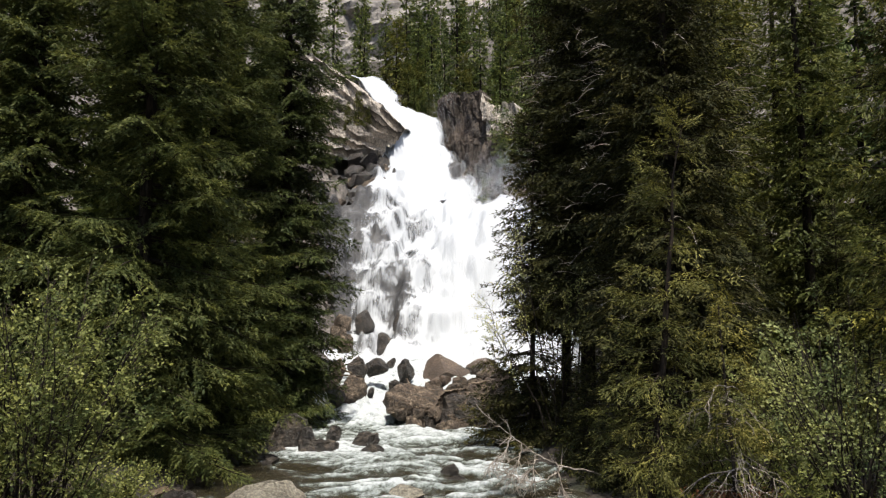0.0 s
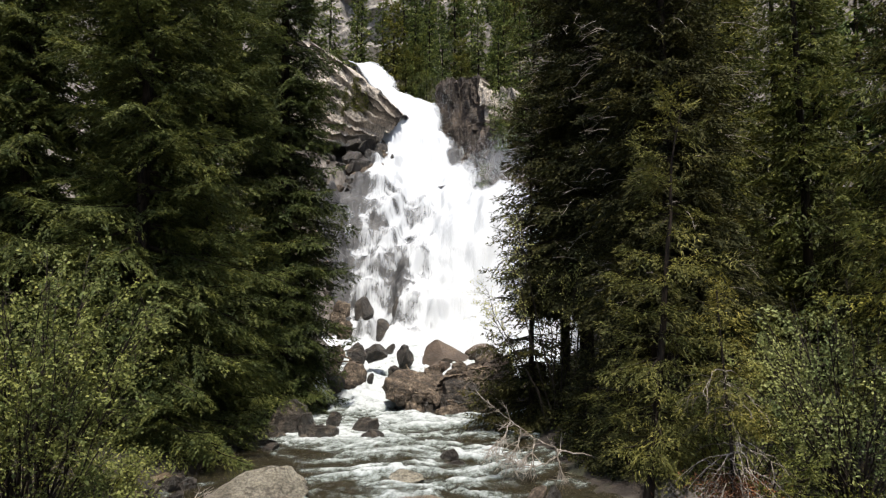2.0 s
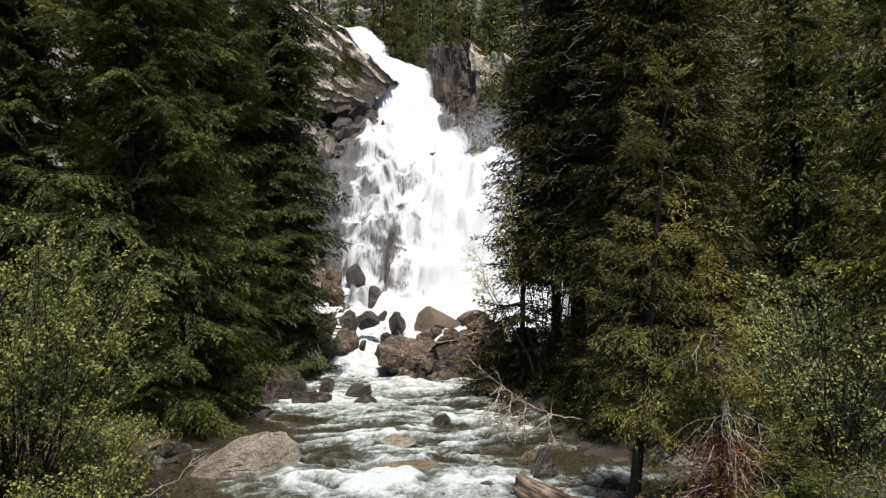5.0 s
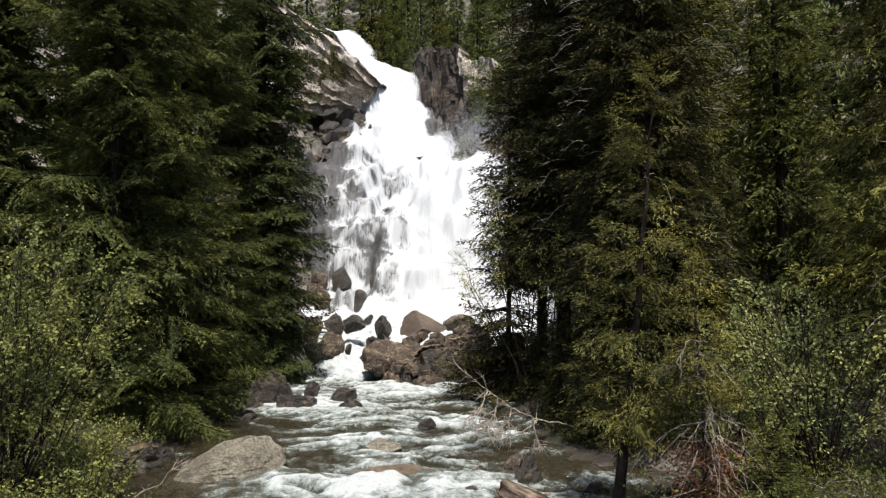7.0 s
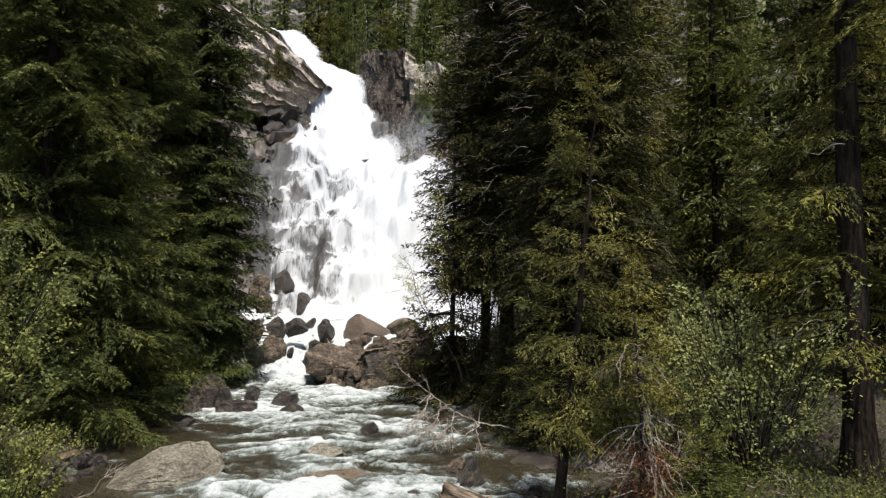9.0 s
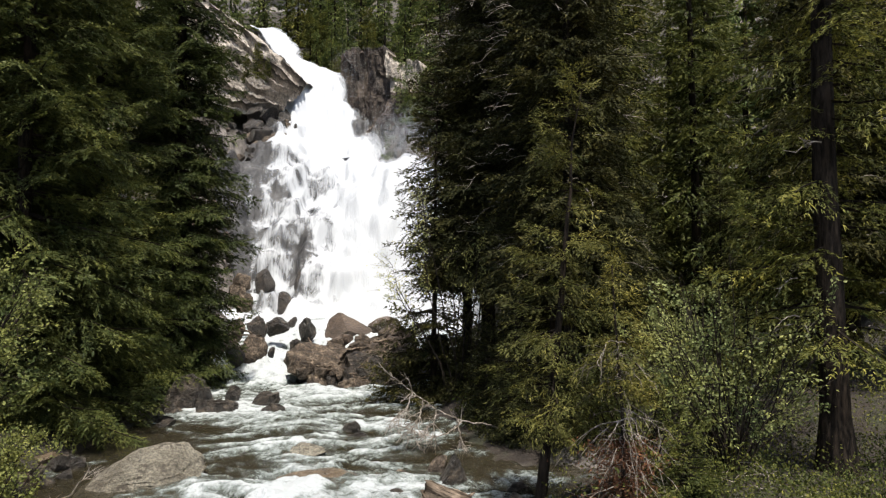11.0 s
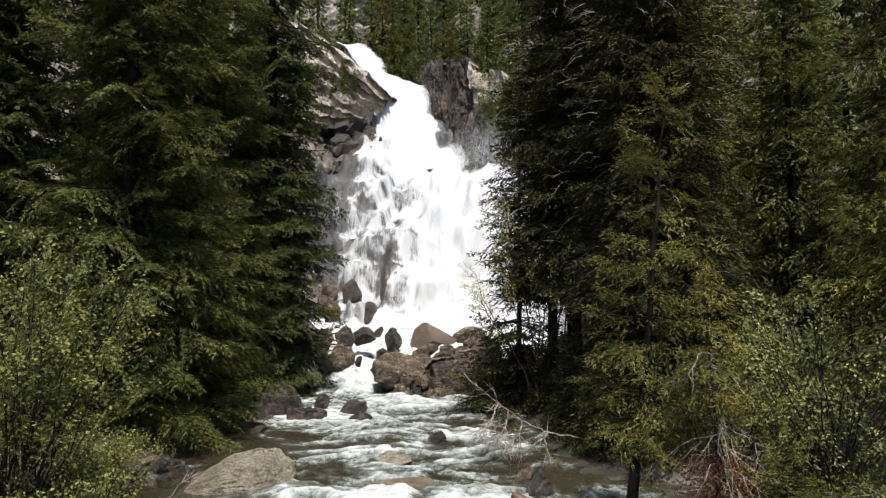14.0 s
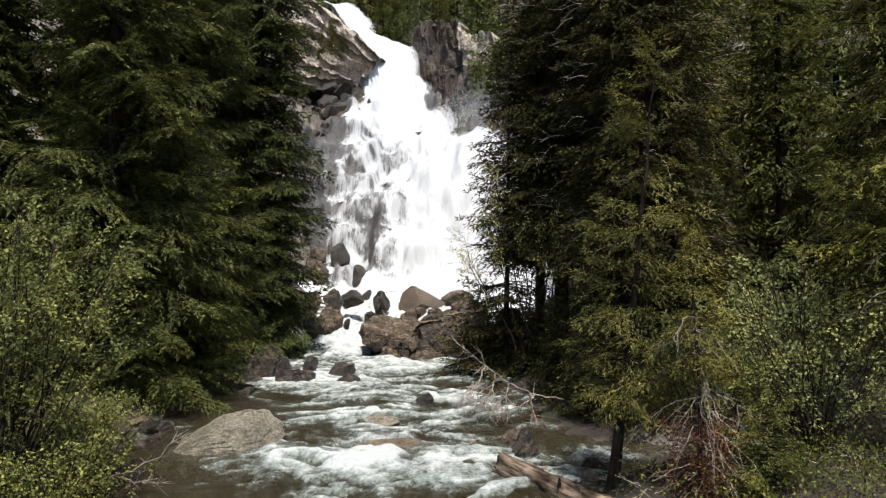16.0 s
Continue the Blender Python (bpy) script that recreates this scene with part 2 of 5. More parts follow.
def land(x, y):
    """Height of the ground; under water it is the stream's bed."""
    x, y = np.asarray(x, float), np.asarray(y, float)
    z = table(WATER, y)
    out = np.maximum(table(LEFT, y) - x, x - table(RIGHT, y))
    left_side = np.interp(y, [0, 28, 33, 46, 62, 75, 80], [0.13, 0.15, 0.6, 0.8, 0.6, 0.45, 0.2])
    right_side = np.interp(y, [0, 40, 46, 62, 80], [0.11, 0.12, 0.15, 0.06, 0.06])
    steep = np.where(x < table(LEFT, y), left_side, right_side)
    bank = 0.25 * np.clip(out / 0.6, 0, 1) + steep * np.clip(out, 0, 3) + np.minimum(steep, 0.25) * np.clip(out - 3, 0, 15) + 0.55 * np.clip(out - 18, 0, 400) + fbm(x * 0.35, y * 0.35, 4, 3) * 0.25 * np.clip(out, 0, 1.5)
    bed = -0.45 * np.clip(-out / 1.2, 0, 1) + fbm(x * 0.9, y * 0.9, 3, 8) * 0.16
    under = np.where((y > 43) & (y < 79) & (out < 1.5), -1.2, 0.0) + np.where((y > 57) & (y < 78) & (out < 2.6), -2.5, 0.0) + np.where((y > 45) & (y < 78) & (out < 0.5), -3.0, 0.0)
    z = z - np.where(x > table(RIGHT, y), np.clip((y - 66) / 4, 0, 1) * 2.5 * np.clip((112 - y) / 30, 0, 1), 0.0)
    # hollows that the bare rock of the outcrop and of the crag fills
    gap = np.clip((y - 57) / 2, 0, 1)
    hollow = np.where(x < table(LEFT, y), -4.0 * gap * np.clip((73.5 - y) / 2, 0, 1) * np.clip((x + 22) / 4, 0, 1), -7.0 * gap * np.clip((67.5 - y) / 1.5, 0, 1))
    return z + np.where(out > 0, bank + hollow, bed) + under


# ---- ground ----
def soil_material():
    m, nt, bs = shader("forest_floor")
    co = place_coord(nt, world_space=True)
    a = node(nt, "TexNoise", Vector=co, Scale=0.8, Detail=7.0, Roughness=0.65).outputs[0]
    b = node(nt, "TexNoise", Vector=co, Scale=9.0, Detail=6.0, Roughness=0.7).outputs[0]
    col = ramp(nt, a, [(0.32, (0.014, 0.010, 0.007)), (0.5, (0.032, 0.024, 0.017)), (0.62, (0.028, 0.031, 0.013)), (0.75, (0.060, 0.047, 0.033))])
    col = mixc(nt, 1.0, col, ramp(nt, b, [(0.3, (0.5, 0.5, 0.5)), (0.7, (1.4, 1.35, 1.3))]), "MULTIPLY")
    up = node(nt, "SeparateXYZ", Vector=node(nt, "NewGeometry").outputs["Normal"]).outputs[2]
    stony = ramp(nt, node(nt, "Math", set_operation="MULTIPLY_ADD", i0=a, i1=0.3, i2=up).outputs[0], [(0.84, (1.0,) * 3), (0.95, (0.0,) * 3)])
    c = node(nt, "TexNoise", Vector=co, Scale=1.7, Detail=8.0, Roughness=0.7).outputs[0]
    col = mixc(nt, stony, col, ramp(nt, c, [(0.35, (0.05, 0.043, 0.037)), (0.55, (0.16, 0.14, 0.12)), (0.7, (0.28, 0.25, 0.215))]))
    nt.links.new(col, bs.inputs["Base Color"])
    bs.inputs["Roughness"].default_value = 0.95
    nt.links.new(node(nt, "Bump", Height=b, Strength=0.8, Distance=0.1).outputs[0], bs.inputs["Normal"])
    return m


def axis(parts):
    return np.unique(np.concatenate([np.arange(a, b, s) for a, b, s in parts]))


gx = axis([(-600, -120, 40), (-120, -30, 6), (-30, -12, 1.2), (-12, 10, 0.22), (10, 30, 1.0), (30, 120, 6), (120, 601, 40)])
gy = axis([(-80, 8, 4), (8, 46, 0.22), (46, 80, 1.0), (80, 130, 4), (130, 701, 30)])
GX, GY = np.meshgrid(gx, gy)
ground = part("ground", mesh_from("ground", np.stack([GX, GY, land(GX, GY)], -1), grid_faces(len(gx), len(gy)), True), soil_material())
tagged(ground, "brown forest floor with needle litter and stony stream bed", "ground", kind="structure")

# pale cliff that closes the valley above the forest
cx = np.arange(-170, 171, 1.6)
cv = np.linspace(0, 1, 60)
CX, CV = np.meshgrid(cx, cv)
foot = 116 + fbm(CX * 0.03, CV * 0, 3, 21) * 6
CZ = 44 + CV * 75
ledge = fbm(CX * 0.06, CZ * 0.09, 5, 31, 0.6) * 5 + fbm(CX * 0.25, CZ * 0.12, 4, 35, 0.6) * 1.8
CY = foot + CV * 42 + ledge
far_cliff = part("cliff_backdrop", mesh_from("cliff_backdrop", np.stack([CX, CY, CZ], -1), grid_faces(len(cx), len(cv))), MAT["far"])
tagged(far_cliff, "pale grey granite cliff rising behind the forest", "cliff", kind="structure")


# ---- falling and running water ----
def foam_nodes(nt, stretch, scale):
    co = place_coord(nt, stretch, world_space=True)
    return node(nt, "TexNoise", Vector=co, Scale=scale, Detail=7.0, Roughness=0.68, Distortion=0.25).outputs[0]


def falls_material():
    """White water: opaque where it is thick, torn into lacy strands where it runs thin over the ledges."""
    m, nt, bs = shader("white_water")
    th = node(nt, "Attribute", set_attr="depth").outputs["Fac"]
    flow = node(nt, "CombineXYZ", X=node(nt, "Attribute", set_attr="across").outputs["Fac"], Y=node(nt, "Attribute", set_attr="along").outputs["Fac"])
    strand = node(nt, "TexNoise", Vector=node(nt, "Mapping", Vector=flow.outputs[0], Scale=(2.6, 0.55, 1)).outputs[0], Scale=1.0, Detail=5.0, Roughness=0.6, Distortion=0.9).outputs[0]
    ridge = node(nt, "Math", set_operation="ABSOLUTE", i0=node(nt, "Math", set_operation="MULTIPLY_ADD", i0=strand, i1=5.0, i2=-2.5).outputs[0]).outputs[0]
    ridge = node(nt, "Math", set_operation="SUBTRACT", i0=0.55, i1=ridge).outputs[0]
    fine = node(nt, "TexNoise", Vector=node(nt, "Mapping", Vector=flow.outputs[0], Scale=(7.0, 1.6, 1)).outputs[0], Scale=1.0, Detail=6.0, Roughness=0.65, Distortion=0.4).outputs[0]
    f = node(nt, "Math", set_operation="MULTIPLY_ADD", i0=fine, i1=1.3, i2=-0.65).outputs[0]
    t = node(nt, "Math", set_operation="MULTIPLY_ADD", i0=ridge, i1=0.3, i2=f).outputs[0]
    t = node(nt, "Math", set_operation="ADD", i0=t, i1=th).outputs[0]
    alpha = ramp(nt, t, [(0.0, (0.03,) * 3), (0.35, (0.5,) * 3), (0.8, (1.0,) * 3)])
    bs.inputs["Base Color"].default_value = (0.46, 0.475, 0.49, 1)
    bs.inputs["Roughness"].default_value = 0.6
    bs.inputs["Specular IOR Level"].default_value = 0.25
    nt.links.new(alpha, bs.inputs["Alpha"])
    hgt = node(nt, "Math", set_operation="MULTIPLY_ADD", i0=fine, i1=0.5, i2=strand).outputs[0]
    nt.links.new(node(nt, "Bump", Height=hgt, Strength=0.4, Distance=0.3).outputs[0], bs.inputs["Normal"])
    return m


def stream_material():
    """Clear greenish water with a gloss, broken by white foam."""
    m, nt, bs = shader("stream_water")
    fo = node(nt, "Attribute", set_attr="foam").outputs["Fac"]
    a = foam_nodes(nt, (1.1, 1.0, 1.0), 1.3)
    b = foam_nodes(nt, (5.0, 3.6, 4.0), 1.0)
    t = node(nt, "Math", set_operation="MULTIPLY_ADD", i0=a, i1=1.0, i2=-0.5).outputs[0]
    t = node(nt, "Math", set_operation="ADD", i0=t, i1=node(nt, "Math", set_operation="MULTIPLY_ADD", i0=b, i1=1.3, i2=-0.65).outputs[0]).outputs[0]
    c = foam_nodes(nt, (17.0, 11.0, 14.0), 1.0)
    t = node(nt, "Math", set_operation="ADD", i0=t, i1=node(nt, "Math", set_operation="MULTIPLY_ADD", i0=c, i1=0.7, i2=-0.35).outputs[0]).outputs[0]
    t = node(nt, "Math", set_operation="ADD", i0=t, i1=fo).outputs[0]
    mask = ramp(nt, t, [(0.44, (0.0,) * 3), (0.66, (0.25,) * 3), (0.84, (0.8,) * 3), (0.95, (0.97,) * 3)])
    milky = ramp(nt, t, [(0.12, (0.0,) * 3), (0.6, (1.0,) * 3)])
    nt.links.new(mixc(nt, milky, (0.050, 0.042, 0.022), (0.25, 0.285, 0.26)), bs.inputs["Base Color"])
    nt.links.new(node(nt, "MapRange", Value=milky, i3=0.62, i4=0.96).outputs[0], bs.inputs["Alpha"])
    bs.inputs["Roughness"].default_value = 0.09
    bs.inputs["IOR"].default_value = 1.33
    fine = foam_nodes(nt, (3.0, 3.4, 3.0), 1.6)
    bump = node(nt, "Bump", Height=node(nt, "Math", set_operation="ADD", i0=fine, i1=b).outputs[0], Strength=1.0, Distance=0.16).outputs[0]
    nt.links.new(bump, bs.inputs["Normal"])
    white = node(nt, "BsdfDiffuse", Color=(0.60, 0.63, 0.63, 1), Normal=bump)
    mx = node(nt, "MixShader", Fac=mask, i1=bs.outputs[0], i2=white.outputs[0])
    nt.links.new(mx.outputs[0], nt.nodes["Material Output"].inputs[0])
    return m


def terraces(z, step, sharp):
    k = z / step
    base = np.floor(k)
    fr = k - base
    return (base + fr ** sharp / (fr ** sharp + (1 - fr) ** sharp)) * step


fy = np.arange(43.0, 75.6, 0.085)
fu = np.linspace(-0.12, 1.12, 140)
FU, FY = np.meshgrid(fu, fy)
xl, xr = table(LEFT, FY), table(RIGHT, FY)
FX = xl + (xr - xl) * FU
FX = FX + 0.7 * fbm(FY * 0.6, FU * 2.5, 4, 99) * np.clip((FY - 56) / 4, 0, 1) * np.clip(FU, 0, 1)
warp = fbm(FX * 0.22, FY * 0.16, 4, 5) * np.interp(FY, [43, 62, 67, 80], [2.4, 2.0, 0.5, 0.3])
smooth_z = table(WATER, np.clip(FY + warp * np.clip((FY - 43) / 2, 0, 1), 43, 90))
step = 2.4
stepped = np.interp(FY, [64, 69], [1.0, 0.2])
bed = smooth_z + (terraces(smooth_z + fbm(FX * 0.45, FY * 0.1, 4, 9) * 2.2, step, 2.2) - smooth_z) * 0.5 * stepped
bed = bed + fbm(FX * 0.9, FY * 0.9, 4, 12) * 0.30 + fbm(FX * 2.6, FY * 2.6, 3, 14) * 0.07
edge = np.clip(np.maximum(-FU, FU - 1) / 0.12, 0, 1)
bed = bed + edge * np.where(FY < 57, 0.7, 0.15)
pool = np.clip((46.2 - FY) / 2.2, 0, 1)
bed = bed * (1 - pool) + pool * (table(WATER, FY) - 0.5)
rock_bed = part("rock_bed", mesh_from("rock_bed", np.stack([FX, FY, bed - 0.12], -1), grid_faces(len(fu), len(fy))), MAT["g"])
tagged(rock_bed, "wet grey bedrock stepping down beneath the waterfall", "rock", kind="structure")

# the main flow keeps to the right; over the left ledges it thins out
flow_c = np.interp(FY, [43, 50, 54, 57, 60, 66, 80], [0.92, 0.94, 0.90, 0.62, 0.5, 0.5, 0.5])
flow_w = np.interp(FY, [43, 50, 54, 57, 60, 66, 80], [0.42, 0.45, 0.46, 0.64, 0.75, 0.9, 1.0])
main = np.exp(-((FU - flow_c) / flow_w) ** 4)
soft = smooth_z + (terraces(smooth_z + fbm(FX * 0.45, FY * 0.1, 4, 9) * 2.2, step, 1.4) - smooth_z) * 0.4 * stepped
lump = (fbm(FX * 0.8, FY * 0.5, 4, 40) * 0.22 + fbm(FX * 2.2, FY * 1.1, 3, 44) * 0.08) * np.interp(FY, [63, 70], [1.2, 0.8])
sheet = np.maximum(soft + 0.5 * main + lump * (0.4 + 0.6 * main) - 0.05, bed + 0.03)
ledge_show = fbm(FX * 0.42, FY * 0.42, 3, 47)
# bedrock that shows through: across, up the valley, half-widths, how bare
bare = np.zeros_like(FX)
for x, y, rx, ry, k in [(-6.8, 60.6, 0.8, 0.7, 1.8), (-1.0, 62.4, 0.7, 1.5, 1.1), (-1.8, 57.5, 0.45, 0.25, 1.9), (-4.3, 53.1, 1.8, 0.4, 0.55), (-3.2, 51.9, 0.7, 0.8, 0.55), (-6.7, 53.0, 0.6, 0.6, 0.5),
                        (-4.4, 49.7, 0.6, 0.9, 0.65), (-5.5, 49.5, 0.6, 0.4, 0.5), (-6.0, 50.7, 1.0, 0.3, 0.5), (-2.7, 50.6, 0.4, 0.5, 0.6), (-4.4, 48.2, 0.6, 0.5, 0.7), (-7.8, 52.8, 0.4, 1.2, 1.0), (2.6, 54.8, 0.35, 1.2, 0.9), (-3.3, 60.2, 0.3, 0.2, 1.0), (0.3, 58.0, 0.3, 0.2, 0.8)]:
    bare += k * np.exp(-((FX - x) / rx) ** 2 - ((FY - y) / ry) ** 2)
along = np.cumsum(np.hypot(np.gradient(FY, axis=0), np.gradient(smooth_z, axis=0)), axis=0)
net = 1 - 3.2 * np.abs(fbm(FX * 0.75 + 0.3 * ledge_show, along * 0.42, 4, 141, 0.55))
arcs = 1 - 4.0 * np.abs(fbm(FX * 0.35, along * 0.75, 3, 147))
lace = np.interp(FX, [-7.5, -4.0, -2.4, -1.2], [0.5, 0.5, 0.8, 1.5]) + 0.42 * np.clip(net, -0.6, 1) + 0.3 * np.clip(arcs, -0.6, 1)
depth = np.where(FY < 55.5, lace, lace + (1.5 - lace) * np.clip((FY - 55.5) / 1.5, 0, 1)) + np.clip((sheet - bed) * 0.3, 0, 0.2) - bare - 1.25 * np.clip(1 - np.minimum(FU, 1 - FU) / np.interp(FY, [50, 60, 70], [0.08, 0.11, 0.16]), 0, 1) * np.clip((FY - 46) / 3, 0, 1) - edge * np.where((FU > 0) & (FY > 57), 0.3, 1.1)
sheet = np.where(FY < 44.5, np.maximum(sheet, 2.6), sheet) - 1.6 * edge * np.clip((FY - 45) / 2, 0, 1) * ((FU < 0) & (FY < 59))
sheet = sheet * (1 - pool) + pool * (table(WATER, FY) + 0.12 + 0.3 * lump)
depth = depth + 1.3 * np.clip((46.0 - FY) / 1.5, 0, 1)
waterfall = part("waterfall", mesh_from("waterfall", np.stack([FX, FY, sheet], -1), grid_faces(len(fu), len(fy)), True, {"depth": depth, "across": FX, "along": along}), falls_material())
tagged(waterfall, "white foaming waterfall cascading over stepped bedrock", "waterfall", kind="structure")

# ---- stones ----
def stone_mesh(seed, boxy=0.0, level=3, cuts=9, rough=1.0):
    """A broken, rounded stone of half-size 1: a ball with flats cut into it and a rough skin."""
    rng = np.random.RandomState(seed)
    bm = bmesh.new()
    bmesh.ops.create_icosphere(bm, subdivisions=level, radius=1)
    v = np.array([p.co for p in bm.verts])
    if boxy:
        v = np.sign(v) * np.abs(v) ** (1 - 0.55 * boxy)
        v /= np.abs(v).max()
    for _ in range(cuts):
        n = rng.normal(size=3)
        n /= np.linalg.norm(n)
        over = np.maximum(v @ n - rng.uniform(0.42, 0.8), 0)
        v = v - over[:, None] * n * 0.92
    for p, co in zip(bm.verts, v):
        q = Vector(co)
        k = noise.fractal(q * 1.7 + Vector((seed * 3.1, 0, 0)), 0.9, 2.0, 4) * 0.08 + abs(noise.noise(q * 2.6 + Vector((0, seed, 0)))) * -0.11 + abs(noise.noise(q * 6.1 + Vector((seed, 0, 0)))) * -0.09 + noise.fractal(q * 9 + Vector((0, seed, 0)), 0.7, 2.0, 3) * 0.04
        d, cells = noise.voronoi(q * 1.6 + Vector((seed * 1.7, seed * 0.3, 0)))
        k += 0.11 * noise.noise(cells[0] * 5.3) - 0.05 * math.exp(-(d[1] - d[0]) * 9)
        d, cells = noise.voronoi(q * 4.2 + Vector((seed * 0.7, 0, seed)))
        k += 0.06 * noise.noise(cells[0] * 7.1)
        p.co = q * (1 + k * rough)
    me = bpy.data.meshes.new("boulder")
    bm.to_mesh(me)
    bm.free()
    me.polygons.foreach_set("use_smooth", np.full(len(me.polygons), True))
    me.set_sharp_from_angle(angle=radians(24))
    return me


STONE_WORDS = {
    "w": "wet boulder with rounded worn edges, darkened in place of shade", "b": "brown weathered boulder, partly dry", "o": "rusty brown boulder worn smooth by spray",
    "g": "grey wet rock with water running over it", "t": "pale tan granite boulder, dry and gritty", "s": "brown stone just under the running water",
}
stone_count = 0
IN_STREAM = []


def stone(x, y, z, sx, sy, sz, turn, kind, group="", name="boulder"):
    """A boulder that reaches from its visible top down into the ground."""
    global stone_count
    if y > 43 and group.startswith("rocks at the foot"):
        # further up the slope until it rests on the bedrock
        k = min((n * 0.004 + 1.0 for n in range(40)), key=lambda k: abs(float(table(WATER, y * k)) - 0.3 * sz - EYE_Z - (z - EYE_Z) * k))
        x, y, z, sx, sy, sz = x * k, y * k, EYE_Z + (z - EYE_Z) * k, sx * k, sy * k, sz * k
    if y < 35:
        IN_STREAM.append((x, y, max(sx, sy)))
    stone_count += 1
    size = max(sx, sy)
    me = stone_mesh(400 + stone_count, {"o": 0.25, "w": 0.6}.get(kind, 0.45), 4 if size > 0.42 and y < 47 else 3 if size > 0.22 else 2, {"o": 4, "w": 14}.get(kind, 9), 0.35 if kind == "o" else 0.85)
    me.materials.append(MAT[kind])
    high = z + sz * 0.78
    low = min(max(float(land(x, y)) - 0.1, z - sz * 1.5), z - sz * 0.6)
    low = max(low, high - 2.3 * size)
    if y > 43 and table(LEFT, y) < x < table(RIGHT, y):
        low = min(low, float(table(WATER, y - 1.2 * sy)) - 0.9)
    ob = new(name, me)
    half = (high - low) / 2 / 0.86
    ob.matrix_basis = pose(x, y, (high + low) / 2, 0, 0, turn) @ Matrix.Diagonal((sx, sy, half, 1))
    return tagged(ob, STONE_WORDS[kind], "boulder", group)


for row in [
    (-1.95, 29.20, 1.60, 1.30, 1.00, 0.98, -8, 'b'),
    (-2.55, 30.50, 2.22, 0.71, 0.54, 0.42, 25, 'w'),
    (-0.35, 28.60, 1.61, 0.79, 0.66, 0.67, 33, 'w'),
    (-1.16, 30.00, 2.06, 0.83, 0.63, 0.61, 47, 'b'),
    (0.37, 31.00, 2.11, 1.05, 0.94, 0.79, 30, 'b'),
    (1.02, 29.50, 1.76, 0.75, 0.68, 0.75, 10, 'b'),
    (0.25, 28.30, 1.64, 0.62, 0.61, 0.58, -29, 'w'),
    (1.60, 28.40, 1.36, 0.65, 0.47, 0.52, -33, 'w'),
    (-0.61, 28.00, 1.25, 0.47, 0.35, 0.43, -27, 'w'),
    (-1.35, 28.40, 1.15, 0.45, 0.40, 0.40, 20, 'w'),
    (2.58, 31.00, 1.76, 0.92, 0.66, 0.95, 9, 'b'),
]:
    stone(*row, group="boulder pile in the stream")
for row in [
    (1.75, 30.20, 1.85, 0.49, 0.39, 0.51, 34, 'b'),
    (0.70, 27.80, 1.20, 0.41, 0.32, 0.38, 41, 'w'),
    (-1.35, 31.00, 2.38, 0.37, 0.35, 0.28, -50, 'b'),
]:
    stone(*row, group="boulder pile in the stream")
for row in [
    (-1.01, 39.00, 2.80, 1.24, 1.08, 0.86, -15, 'o'),
    (-2.87, 36.00, 2.72, 0.61, 0.58, 0.70, -36, 'w'),
    (0.80, 40.50, 2.86, 0.95, 0.78, 0.5, 20, 'o'),
    (-3.78, 38.00, 3.13, 0.39, 0.31, 0.31, -46, 'w'),
    (-6.24, 46.00, 5.65, 0.84, 0.72, 0.75, -12, 'w'),
    (-4.83, 31.50, 2.17, 0.74, 0.5, 0.60, 19, 'b'),
    (-5.31, 31.00, 1.95, 0.42, 0.36, 0.38, 24, 'w'),
    (-3.92, 31.00, 1.99, 0.20, 0.16, 0.32, -5, 'w'),
    (-4.88, 34.00, 3.06, 0.62, 0.50, 0.5, 3, 'w'),
    (-4.25, 35.00, 3.01, 0.67, 0.55, 0.39, 22, 'w'),
]:
    stone(*row, group="rocks at the foot of the falls")
for row in [
    (-4.75, 44.50, 4.05, 1.0, 0.95, 0.70, -30, 'w'),
    (-3.88, 46.00, 5.68, 0.68, 0.57, 0.70, -25, 'w'),
    (-7.08, 41.00, 4.34, 0.52, 0.51, 0.94, 27, 'b'),
    (-6.29, 39.00, 3.81, 0.50, 0.37, 0.80, 34, 'b'),
    (-5.92, 34.00, 2.94, 0.65, 0.46, 0.52, -37, 'b'),
    (-6.42, 33.00, 2.44, 0.56, 0.45, 0.39, 28, 'b'),
    (-5.66, 32.00, 2.29, 0.37, 0.31, 0.33, -9, 'b'),
    (-7.32, 44.00, 5.36, 0.60, 0.53, 0.56, 22, 'b'),
]:
    stone(*row, group="rocks at the foot of the falls")
# left bank: the darkest stone colour stands in for shade under the spruces
for row in [
    (-5.47, 23.50, 0.99, 0.88, 0.72, 0.97, 5, 'w'),
    (-4.40, 22.50, 0.94, 0.77, 0.76, 0.65, 13, 'w'),
    (-4.90, 23.50, 1.27, 0.46, 0.36, 0.39, 40, 'w'),
    (-4.24, 24.00, 1.17, 0.32, 0.27, 0.39, -30, 'w'),
    (-3.16, 23.50, 1.07, 0.49, 0.42, 0.35, -17, 'w'),
    (-2.77, 22.60, 0.97, 0.51, 0.47, 0.38, -12, 'w'),
    (-5.86, 23.00, 0.71, 0.73, 0.61, 0.57, 3, 'w'),
    (-0.42, 19.30, 0.62, 0.48, 0.35, 0.20, -11, 'w'),
    (-0.43, 19.80, 0.77, 0.37, 0.31, 0.29, -14, 'w'),
    (-1.48, 17.40, 0.60, 0.68, 0.52, 0.25, -47, 't'),
    (-0.82, 15.00, 0.58, 0.98, 0.73, 0.20, 29, 's'),
]:
    stone(*row, group="rocks along the bank")
for row in [
    (-0.39, 15.40, 0.56, 0.65, 0.63, 0.24, -19, 's'),
]:
    stone(*row, group="rocks along the bank")
